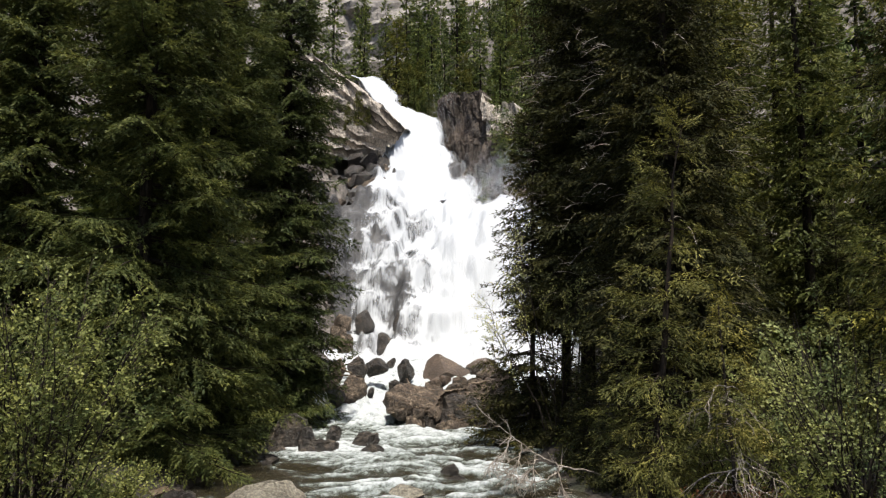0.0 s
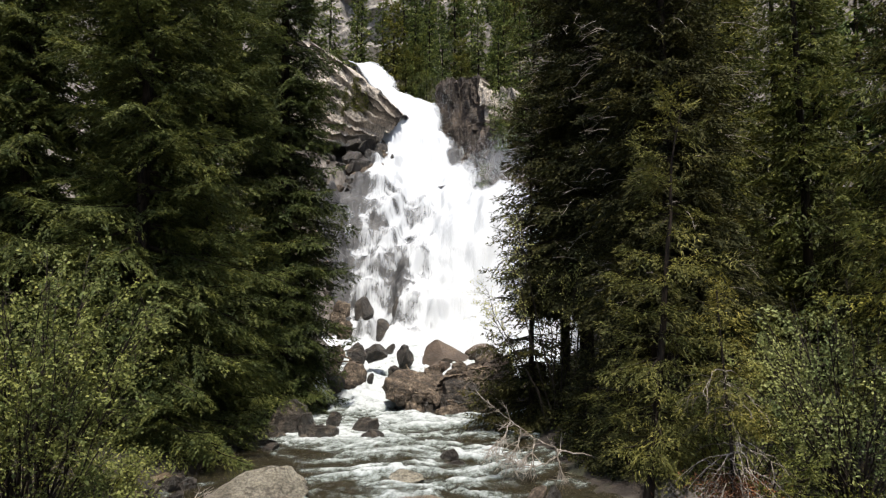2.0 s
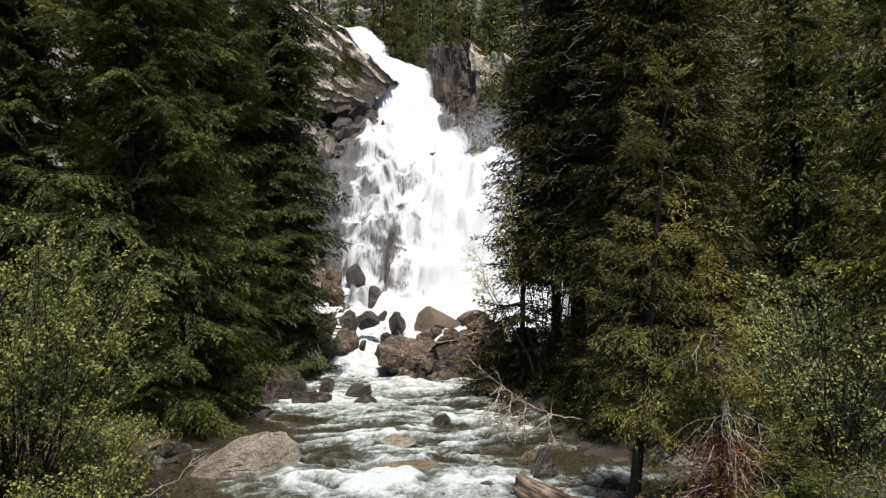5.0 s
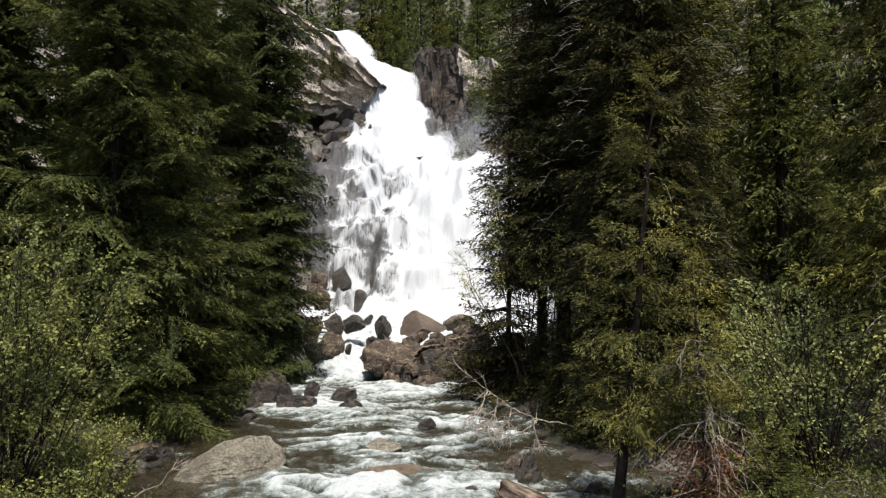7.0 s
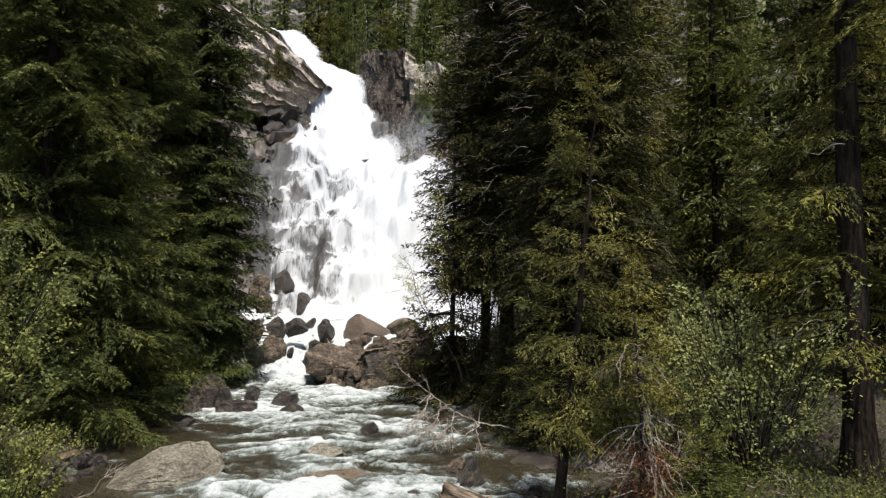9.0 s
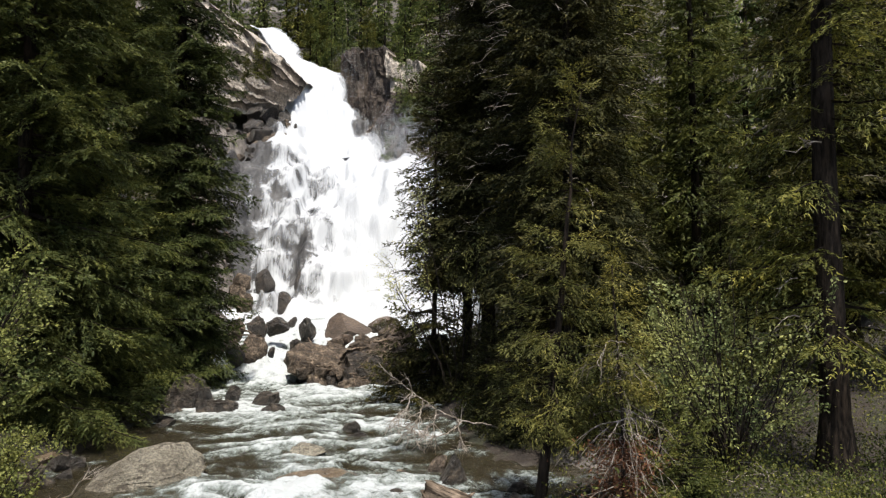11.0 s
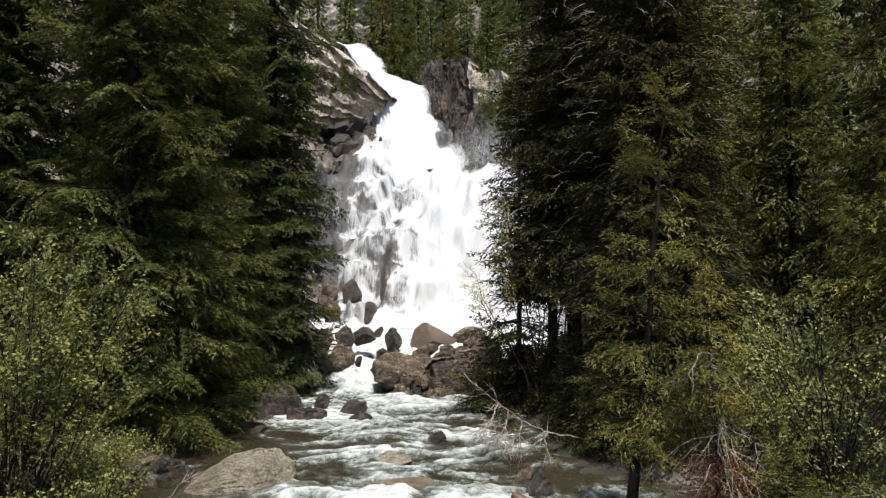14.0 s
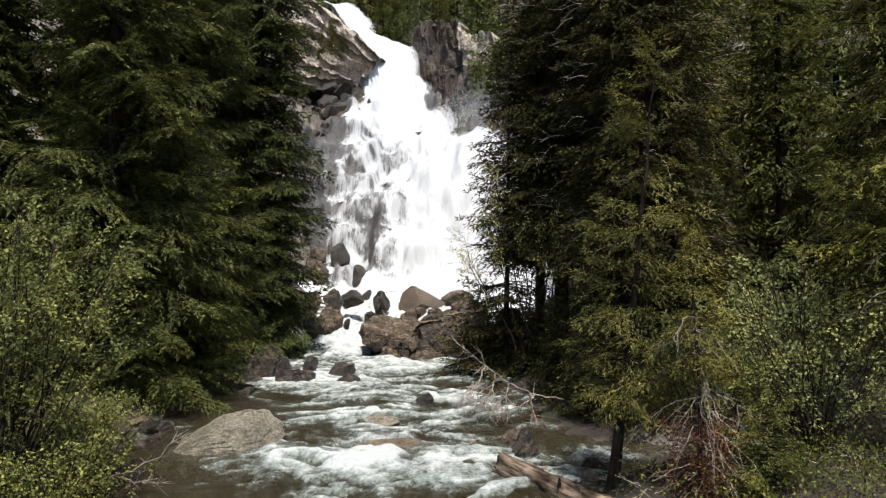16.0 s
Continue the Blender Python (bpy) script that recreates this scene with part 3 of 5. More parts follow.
for row in [
    (1.62, 14.60, 0.70, 0.44, 0.38, 0.48, 50, 'w'),
    (1.42, 15.40, 0.62, 0.28, 0.25, 0.40, 0, 'b'),
    (0.48, 13.75, 0.58, 0.27, 0.24, 0.24, 15, 'w'),
    (2.52, 12.85, 0.56, 0.30, 0.26, 0.34, 70, 'w'),
    (0.62, 15.50, 0.37, 0.32, 0.23, 0.29, 18, 'b'),
    (2.83, 14.20, 0.38, 0.37, 0.32, 0.37, -19, 'w'),
    (0.19, 16.00, 0.34, 0.26, 0.25, 0.17, 50, 's'),
    (-1.08, 14.00, 0.21, 0.49, 0.36, 0.31, 12, 's'),
    (-3.19, 14.00, 0.09, 0.36, 0.28, 0.20, -31, 's'),
    (1.45, 13.80, 0.32, 0.21, 0.18, 0.28, -14, 'w'),
    (2.62, 17.00, 0.28, 0.41, 0.33, 0.38, 27, 's'),
]:
    stone(*row, group="stream rocks")
# broken rock between the slab and the falls
rng = np.random.RandomState(11)
for i in range(150):
    y = rng.uniform(47, 63)
    x = table(LEFT, y) + rng.uniform(-2.6, 0.6) - 1.3 * np.clip((56.5 - y) / 2, 0, 1)
    s = rng.uniform(0.16, 0.5)
    stone(x, y, max(table(WATER, y), float(land(x, y))) + rng.uniform(-0.05, 0.45), s * 1.2, s, s * 0.9, rng.uniform(0, 90), "wbbg"[i % 4], "broken rock beside the falls", name="rock")

# fallen blocks that prop the banded slab, and rocks that part the upper falls
for x, y, up, sz in [(-9.2, 61.2, 1.0, 1.1), (-8.3, 61.0, 0.9, 1.0), (-7.7, 60.2, 0.6, 0.8), (-8.9, 59.8, 0.8, 0.9), (-8.0, 59.2, 0.6, 0.8), (-7.3, 58.7, 0.4, 0.7), (-8.6, 58.4, 0.7, 0.9), (-7.7, 57.9, 0.5, 0.7),
                     (-6.9, 58.0, 0.3, 0.6), (-7.0, 59.6, 0.3, 0.55), (-6.6, 60.7, 0.2, 0.5), (-7.2, 61.2, 0.3, 0.6), (-6.1, 60.4, 0.15, 0.35), (-8.2, 57.0, 0.5, 0.7), (-6.5, 57.4, 0.2, 0.5)]:
    stone(x, y, float(table(WATER, y)) + up, sz * 1.25, sz, sz * 0.8, x * 57 % 90, "wb"[int(y * 10) % 2], "broken rock beside the falls", name="rock")

# small broken stones heaped among the boulders of the pile
for i in range(95):
    x, y = rng.uniform(-2.7, 2.9), rng.uniform(27.7, 31.6)
    s = rng.uniform(0.14, 0.5)
    hump = np.interp(x, [-2.7, -1.4, -0.3, 1.2, 2.9], [0.25, 0.28, 0.42, 0.46, 0.34])
    stone(x, y, 1.12 + (y - 27.7) * hump + rng.uniform(-0.15, 0.25), s * 1.25, s, s * 0.85, rng.uniform(0, 90), "wbbbo"[i % 5], "boulder pile in the stream", name="rock")
# small bank stones, in the same dark colour in place of tree shade
for i in range(26):
    y = rng.uniform(20.5, 30)
    x = table(LEFT, y) + rng.uniform(-0.3, 0.9)
    s = rng.uniform(0.12, 0.38)
    stone(x, y, table(WATER, y) + rng.uniform(-0.05, 0.2), s * 1.3, s, s * 0.8, rng.uniform(0, 90), "wwww"[i % 4], "rocks along the bank", name="rock")

for i in range(16):
    y = rng.uniform(13, 17)
    x = rng.uniform(-6.9, -5.7)
    s = rng.uniform(0.12, 0.35)
    stone(x, y, table(WATER, y) + rng.uniform(0.0, 0.15), s * 1.3, s, s * 0.8, rng.uniform(0, 90), "wwsw"[i % 4], "rocks along the bank", name="rock")

# big dry granite block beside the near bank
big = new("boulder", stone_mesh(77, 1.2, 5, 3, 0.6))
big.data.materials.append(MAT["t"])
# a long slope up to a blunt head, undercut below
for p in big.data.vertices:
    x, y, z = p.co
    k = float(np.interp(x, [-1.0, -0.15, 0.55, 1.0], [0.12, 0.95, 1.05, 0.7]))
    p.co = (x - (0.28 * max(-z, 0) if x > 0 else 0) + 0.1 * z, y, z * k if z > 0 else z)
big.matrix_basis = pose(-4.38, 15.2, 0.42, 0, 0, 10) @ Matrix.Diagonal((1.14, 0.85, 0.80, 1))
tagged(big, "large pale tan granite boulder at the water's edge", "boulder", "stream rocks")


# ---- running water ----
sy = np.concatenate([np.arange(-60, 9, 1.5), np.arange(9, 24, 0.06), np.arange(24, 44.6, 0.09)])
su = np.linspace(-0.06, 1.06, 170)
SU, SY = np.meshgrid(su, sy)
xl, xr = table(LEFT, SY), table(RIGHT, SY)
SX = xl + (xr - xl) * SU
fall = np.clip(np.gradient(table(WATER, sy), sy), 0, 1)[:, None] * np.ones_like(SX)
rough = np.interp(SY, [0, 12, 20, 27, 31, 34, 44], [1.0, 1.25, 1.15, 1.3, 3.0, 3.2, 3.4])
wx, wy = SX + fbm(SX * 0.5, SY * 0.5, 3, 61) * 0.9, SY + fbm(SX * 0.5, SY * 0.5, 3, 64) * 0.9
w1 = fbm(wx * 0.6, wy * 0.75, 3, 50)
w2 = fbm(wx * 1.7, wy * 2.2, 3, 54)
w4 = fbm(wx * 4.2, wy * 5.4, 3, 67, 0.6)
crest = np.clip(1 - 4.5 * np.abs(fbm(wx * 0.3, wy * 1.15, 3, 71)), -0.3, 1)
w3 = 1 - np.abs(fbm(wx * 0.8, wy * 1.0, 4, 58)) * 2.4
mid = np.clip(1 - (np.abs(SX + 0.9 - 1.6 * np.clip((17 - SY) / 4, 0, 1)) / 5.0) ** 3, 0, 1)
calm = np.clip((np.interp(SY, [12, 15.5, 18], [-4.2, -3.9, -3.2]) - SX) / 1.2, 0, 1) * np.clip((22.5 - SY) / 2, 0, 1)
rapid = 1.8 * np.exp(-((SX - 3.3) / 0.8) ** 2 - ((SY - 14.8) / 0.5) ** 2) + 0.8 * np.exp(-((SX - 0.8) / 1.6) ** 2 - ((SY - 14.3) / 0.5) ** 2) + 0.7 * np.exp(-((SX + 2.4) / 1.2) ** 2 - ((SY - 14.0) / 1.0) ** 2)
shallow = np.exp(-((SX - 0.9) / 1.7) ** 2 - ((SY - 16.1) / 0.45) ** 2) + np.exp(-((SX - 2.3) / 0.35) ** 2 - ((SY - 14.7) / 0.4) ** 2)
# water piles up before each stone and breaks white behind it
churn = np.zeros_like(SX)
for x, y, r in IN_STREAM:
    d = np.hypot((SX - x) / (r + 0.15), (SY - y + 0.5 * r) / (1.6 * r + 0.3))
    churn += np.exp(-(d * 0.9) ** 2)
churn = np.clip(churn, 0, 1.1)
# among the heaped boulders the water lies low and dark
pile = np.clip(1.4 - np.hypot((SX - 0.2) / 2.9, (SY - 29.8) / 2.2) * 1.2, 0, 1)
wave = (w1 * 0.10 + w2 * 0.05 + w4 * 0.04 + 0.03 * crest + np.clip(w3, -1, 1) * 0.05 + churn * 0.06 + rapid * (0.02 + 0.05 * w2)) * rough * (0.22 + 0.5 * mid) * (1 - 0.75 * calm) * (1 - 0.85 * pile) - 0.25 * pile
# less foam on the right: brown water, and fir shade put into the colour
foam = np.interp(SY, [12, 17, 19, 28], [0.12, 0.16, 0.31, 0.36]) - 0.7 * pile + 0.28 * np.clip(w3, -1, 1) * (0.4 + 0.6 * mid) + 0.24 * w1 + 0.14 * w2 + 0.16 * w4 + 0.30 * crest + 0.26 * churn + fall * 1.4 - 0.55 * calm - 0.15 * (1 - mid) + 0.34 * rapid - 0.34 * shallow - 0.26 * np.clip((SX - 0.8) / 1.5, 0, 1) * np.clip(1 - rapid, 0, 1) * np.clip((24 - SY) / 3, 0, 1) + np.clip((SY - 29) / 5, 0, 0.45) + np.where(SY > 30, 0.3 * w2, 0.0)
stream = part("water", mesh_from("water", np.stack([SX, SY, table(WATER, SY) + wave], -1), grid_faces(len(su), len(sy)), True, {"foam": foam}), stream_material())
tagged(stream, "clear green mountain stream with white rapids", "stream", kind="structure")

# fine spray that hangs about the falls
g = np.random.RandomState(91)
drops = []
for x, y, z, sx, sz, n in [(1.4, 45.0, 4.2, 1.6, 1.6, 45000), (2.6, 57.2, 16.6, 1.5, 1.1, 110000), (-1.9, 66.0, 24.0, 0.8, 2.0, 14000), (-0.5, 44.2, 3.2, 2.0, 0.8, 14000), (3.0, 52.0, 12.0, 1.5, 2.5, 10000), (0.4, 40.6, 3.3, 1.6, 0.7, 26000)]:
    drops.append(np.stack([x + g.normal(size=n) * sx, y - np.abs(g.normal(size=n)) * 0.6, z + g.normal(size=n) * sz], -1))
drops = np.concatenate(drops)
e1, e2 = g.normal(size=drops.shape) * 0.0075, g.normal(size=drops.shape) * 0.0075
spray = part("spray", mesh_from("spray", np.stack([drops, drops + e1, drops + e2], 1).reshape(-1, 3), np.arange(len(drops) * 3).reshape(-1, 3)), MAT["spray"])
tagged(spray, "fine white spray drifting off the falls", "spray", kind="stuff")


# ---- bedrock beside the falls ----
def rock_face(name, P, bulge, material, parent=None, joint=None):
    """A sheet of bedrock: base points P (rows, columns, 3) pushed out along its normals by bulge."""
    du, dv = np.gradient(P, axis=1), np.gradient(P, axis=0)
    n = np.cross(du, dv)
    n /= np.linalg.norm(n, axis=-1)[..., None] + 1e-9
    me = mesh_from(name, P + n * bulge[..., None], grid_faces(P.shape[1], P.shape[0]), attrs=None if joint is None else {"joint": joint})
    return part(name, me, material, parent)


def bilinear(tl, tr, bl, br, u, v):
    tl, tr, bl, br = (np.array(k, float) for k in (tl, tr, bl, br))
    u, v = u[..., None], v[..., None]
    return (tl * (1 - u) + tr * u) * (1 - v) + (bl * (1 - u) + br * u) * v


# banded outcrop: beds that dip towards the falls, each one proud of the bed below it
u, v = np.meshgrid(np.linspace(0, 1, 170), np.linspace(0, 1, 260))
bend = 7.5 * (v + 0.45 - 0.45 * u) ** 0.85 + fbm(u * 1.6, v * 4, 3, 70) * 0.75 + 0.6 * u * v
bedding = bend - np.floor(bend)
block = value_noise(np.floor(u * 6 + np.floor(bend) * 1.7 + fbm(u * 4, v * 4, 2, 74) * 0.2) * 3.1, np.floor(bend) * 5.3, 3)
depth_of = 0.5 + 0.6 * value_noise(np.floor(bend) * 3.7, u * 2.5, 6)
bulge = -(1.0 * depth_of * bedding ** 2 + 0.45 * block * (v > 0.1) + fbm(u * 9, v * 11, 5, 72, 0.65) * 0.42) * np.clip(v * 14, 0.15, 1) - 1.1 * u ** 2
# shade of the open joints between the beds, put into the colour
joint = np.clip((bedding - 0.8) / 0.12, 0, 1) * np.clip(0.55 + fbm(u * 5, v * 5, 3, 76), 0, 1)
joint = np.maximum(joint, 0.8 * np.clip((fbm(u * 3.5, v * 9, 4, 78) - 0.5) / 0.2, 0, 1))
# the upper rim curls back into the hillside, the lower end rounds off
P = bilinear((-18.0, 72.5, 33.6), (-6.0, 66.3, 22.0), (-18.0, 63.5, 20.5), (-7.5, 61.5, 18.4), u, v)
P[..., 2] += 1.5 * np.sin(u * 3.14) * (1 - v) + 0.5 * (1 - v) ** 4
over = np.clip(1 - v / 0.03, 0, 1)
P[..., 1] += over ** 2 * 2.5
outcrop = new("rock_outcrop")
for a, b in [(0, 58), (57, 108), (107, 158), (157, 208), (207, 260)]:
    rock_face("rock_layer", P[a:b], bulge[a:b], MAT["slab"], outcrop, joint[a:b])
tagged(outcrop, "banded grey granite outcrop dipping towards the waterfall", "rock outcrop")

# upright crag on the other side of the falls
run = np.linspace(0, 1, 190)
cpx = np.interp(run, [0, 0.22, 0.38, 0.46, 0.5, 0.66, 0.82, 1], [-3.2, -2.1, -0.1, 1.4, 1.6, 4.2, 8.5, 15])
cpy = np.interp(run, [0, 0.22, 0.38, 0.46, 0.5, 0.66, 0.82, 1], [73, 66.2, 65.4, 64.8, 63.8, 62.8, 61.5, 60])
ctop = np.interp(run, [0, 0.22, 0.46, 0.49, 0.66, 0.7, 1], [27.0, 27.1, 26.8, 25.4, 25.1, 21.0, 20.5])
rise = np.concatenate([np.linspace(0, 1, 110), np.full(16, 1.0)])
back = np.concatenate([np.zeros(110), np.linspace(0.05, 1, 16)])
U, V = np.meshgrid(run, rise)
B = back[:, None] * np.ones_like(U)
P = np.stack([cpx + 0 * U + B * 1.5, cpy + 0 * U + B * 5 + V * 0.6, 12 + (ctop - 12) * V + B * 0.8], -1)
cell = value_noise(np.floor(U * 26 + fbm(U * 9, V * 3, 2, 82) * 0.5) * 2.7, np.floor(V * 5 + fbm(U * 8, V * 2, 2, 84) * 0.8) * 3.3, 5)
# its lower part slopes out as a planted ledge
P[..., 1] -= np.clip(0.84 - V, 0, 1) * 5.0 * np.clip((U - 0.43) / 0.07, 0, 1)
bulge = -(0.9 * cell + fbm(U * 22, V * 6, 5, 86, 0.6) * 0.4 - 0.4) * (1 - 0.6 * B)
crag = new("rock_crag")
# the cliff colour is darkened for shaded faces, the slab block left pale
for a, b, c, d, kind in [(0, 43, 0, 126, "cliff"), (42, 89, 0, 126, "cliff"), (88, 128, 0, 86, "cliff"), (88, 128, 85, 126, "slab"), (127, 190, 0, 126, "cliff")]:
    rock_face("rock_block", P[c:d, a:b], bulge[c:d, a:b], MAT[kind], crag)
tagged(crag, "upright granite crag with shade-darkened, rusty and pale faces", "rock crag")


# ---- conifers ----
def bough_template(L, g, blade, wide, gap, forks):
    """Needle blades of one flat, feathery bough of length L, as triangles in (along, across, up): side branches on both sides, shoots on each."""
    at, way, size = [], [], []

    def shoots(p, d, ln, lift):
        n = max(2, int(ln / (gap * 0.6)))
        for k in range(n):
            q = p + d * ln * (k + 0.6) / n + np.array([0, 0, -0.2 * ln * ((k + 0.6) / n) ** 2])
            turn = (0.75 if k % 2 else -0.75) * g.uniform(0.6, 1.2) if k < n - 1 else 0.0
            c, e = math.cos(turn), math.sin(turn)
            w = np.array([d[0] * c - d[1] * e, d[0] * e + d[1] * c, d[2] + lift + g.normal() * 0.22])
            for fork in np.linspace(-0.5, 0.5, forks):
                f = fork + g.normal() * 0.12
                at.append(q + g.normal(size=3) * 0.02)
                way.append(np.array([w[0] * math.cos(f) - w[1] * math.sin(f), w[0] * math.sin(f) + w[1] * math.cos(f), w[2] + g.normal() * 0.24]))
                size.append(g.uniform(0.7, 1.25) * (1.0 - 0.5 * abs(fork)))

    s, side = 0.2 * L * g.uniform(0.7, 1.2), 1
    while s < L:
        ln = min(0.55 * (L - s) + 0.16, 0.34 * L + 0.12, 1.0) * g.uniform(0.65, 1.15)
        a = side * g.uniform(0.65, 1.0) * (1.15 - 0.35 * s / L)
        shoots(np.array([s, 0.0, 0.0]), np.array([math.cos(a), math.sin(a), g.uniform(-0.42, 0.06)]), ln, g.uniform(-0.28, 0.12))
        s += gap * g.uniform(0.5, 0.8)
        side = -side
    shoots(np.array([L * 0.86, 0.0, 0.0]), np.array([1.0, 0.0, 0.12]), 0.16 * L + 0.1, 0.1)
    at, way, size = np.array(at), np.array(way), np.array(size)[:, None]
    n = len(at)
    way /= np.linalg.norm(way, axis=1)[:, None]
    across = np.cross(way, np.array([0, 0, 1.0]) + g.normal(size=(n, 3)) * 0.55)
    across /= np.linalg.norm(across, axis=1)[:, None] + 1e-6
    return np.stack([at + way * 0.1 * blade * size + across * wide * 0.5 * size, at + way * 0.1 * blade * size - across * wide * 0.5 * size, at + way * blade * size], 1)


def conifer_mesh(seed, h, r0, zb, nb, blade=0.15, wide=0.05, gap=0.16, droop=0.3, power=0.75, sparse_above=0.0, short=0.3, skirt=1.0, layer=0.42, wood=1, forks=3):
    """Needles and bare limbs of a spruce: flat boughs in uneven layers, each one hanging a little and lifting its tip."""
    g = np.random.RandomState(seed)
    t = g.rand(nb) ** 1.4
    z = zb + (h - zb) * t
    z = np.round(z / layer) * layer + g.normal(size=nb) * 0.07
    L = r0 * (1 - np.clip((z - zb) / (h - zb), 0, 1)) ** power * g.uniform(0.6, 1.12, nb) + 0.22
    L = L * np.where(g.rand(nb) < short, 0.55, 1.0) * np.interp(z, [zb + 1, zb + 6], [skirt, 1.0])
    az = np.arange(nb) * 2.39996 + g.uniform(-0.5, 0.5, nb)
    lean = -droop + (droop + 0.45) * t ** 2.4 + g.uniform(-0.12, 0.12, nb)
    curl = g.uniform(-0.1, 0.22, nb)
    tilt, sway = g.normal(size=nb) * 0.22, g.normal(size=nb) * 0.12
    lengths = [r0 * k for k in (0.12, 0.25, 0.4, 0.6, 0.8, 1.0)]
    kinds = [[bough_template(k + 0.2, g, blade, wide, gap, forks) for _ in range(3)] for k in lengths]
    parts = []
    for i in range(nb):
        row = int(np.argmin([abs(k + 0.2 - L[i]) for k in lengths]))
        T = kinds[row][g.randint(3)]
        if sparse_above and z[i] > sparse_above:
            T = T[g.rand(len(T)) < 0.35]
        T = T.reshape(-1, 3)
        k = L[i] / (lengths[row] + 0.2)
        s, w, up = T[:, 0] * k, T[:, 1] * k, T[:, 2]
        q = s / L[i]
        w = w + sway[i] * L[i] * q * q
        r = s * (1 - 0.12 * abs(lean[i]))
        zz = z[i] + L[i] * (lean[i] * q + curl[i] * q * q) + up + w * tilt[i] - 0.28 * np.abs(w) ** 1.3
        parts.append(np.stack([r * math.cos(az[i]) - w * math.sin(az[i]), r * math.sin(az[i]) + w * math.cos(az[i]), zz], -1))
    v = np.concatenate(parts)
    crown = mesh_from("crown", v, np.arange(len(v)).reshape(-1, 3))
    ss = np.array([0, 0.35, 0.7, 1.0])
    out = ss * (1 - 0.12 * np.abs(lean))[:, None] * L[:, None]
    sw = sway[:, None] * L[:, None] * ss * ss
    pz = z[:, None] + L[:, None] * (lean[:, None] * ss + curl[:, None] * ss * ss) - 0.015
    c = np.stack([out * np.cos(az)[:, None] - sw * np.sin(az)[:, None], out * np.sin(az)[:, None] + sw * np.cos(az)[:, None], pz], -1)
    rad = (0.010 + 0.010 * L)[:, None] * (1 - 0.85 * ss)
    th = np.array([0.5, 2.6, 4.7])
    nrm = np.stack([-np.sin(az), np.cos(az), 0 * az], -1)
    ring = c[:, :, None, :] + rad[:, :, None, None] * (np.cos(th)[None, None, :, None] * nrm[:, None, None, :] + np.sin(th)[None, None, :, None] * np.array([0, 0, 1.0]))
    ring = ring[::wood]
    idx = np.arange(len(ring) * 12).reshape(-1, 4, 3)
    quads = [np.stack([idx[:, a, i], idx[:, a, (i + 1) % 3], idx[:, a + 1, (i + 1) % 3], idx[:, a + 1, i]], -1).reshape(-1, 4) for a in range(3) for i in range(3)]
    limbs = mesh_from("branchwork", ring.reshape(-1, 3), np.concatenate(quads))
    return crown, limbs


def trunk_mesh(seed, h, r, lean=(0.0, 0.0), sides=11):
    g = np.random.RandomState(seed)
    k = np.linspace(0, 1, 18)
    pts = np.stack([lean[0] * h * k ** 1.3 + 0.03 * np.cumsum(g.normal(size=18)) * k, lean[1] * h * k ** 1.3 + 0.03 * np.cumsum(g.normal(size=18)) * k, h * k - 0.35], -1)
    rad = r * (1 - 0.93 * k) + r * 0.55 * np.exp(-k * h / 0.35)
    v, q = tube(pts, rad, sides)
    return mesh_from("trunk", v, q, True)


def conifer(name, words, x, y, h, r0, zb, trunk_r, mat, seed, nb=300, group="", **kw):
    ob = tagged(new(name), words, "conifer", group)
    crown, limbs = conifer_mesh(seed, h, r0, zb, nb, **kw)
    part("trunk", trunk_mesh(seed, h, trunk_r), MAT["bark"], ob)
    tagged(part("branchwork", limbs, MAT["bark"], ob), kind="stuff")
    part("crown", crown, MAT[mat], ob)
    ob.matrix_basis = pose(x, y, float(land(x, y)))
    return ob


def again(ob, x, y, turn, size=1.0, z=None):
    return copy_thing(ob, pose(x, y, float(land(x, y)) if z is None else z, 0, 0, turn) @ Matrix.Scale(size, 4))


left_words = "tall dark green spruce with drooping layered boughs"
spruce_a = conifer("spruce", left_words, -8.6, 19.5, 25, 3.2, 0.3, 0.22, "needle", 1, nb=660, power=0.45, droop=0.2, blade=0.135, wide=0.034, gap=0.13, forks=5, short=0.35, sparse_above=15, layer=0.5, group="spruces on the stream bank")
spruce_b = conifer("spruce", left_words, -7.0, 28.5, 29, 3.15, 0.4, 0.28, "needle", 2, nb=700, blade=0.165, wide=0.055, gap=0.14, forks=4, short=0.35, skirt=0.75, power=0.9, sparse_above=21, layer=0.5, group="spruces on the stream bank")
for x, y, turn, size in [(-8.4, 24.0, 140, 0.95)]:
    again(spruce_a, x, y, turn, size)
for x, y, turn, size in [(-11.4, 26.0, 110, 1.0), (-12.3, 20.3, 200, 0.9)]:
    again(spruce_b, x, y, turn, size)

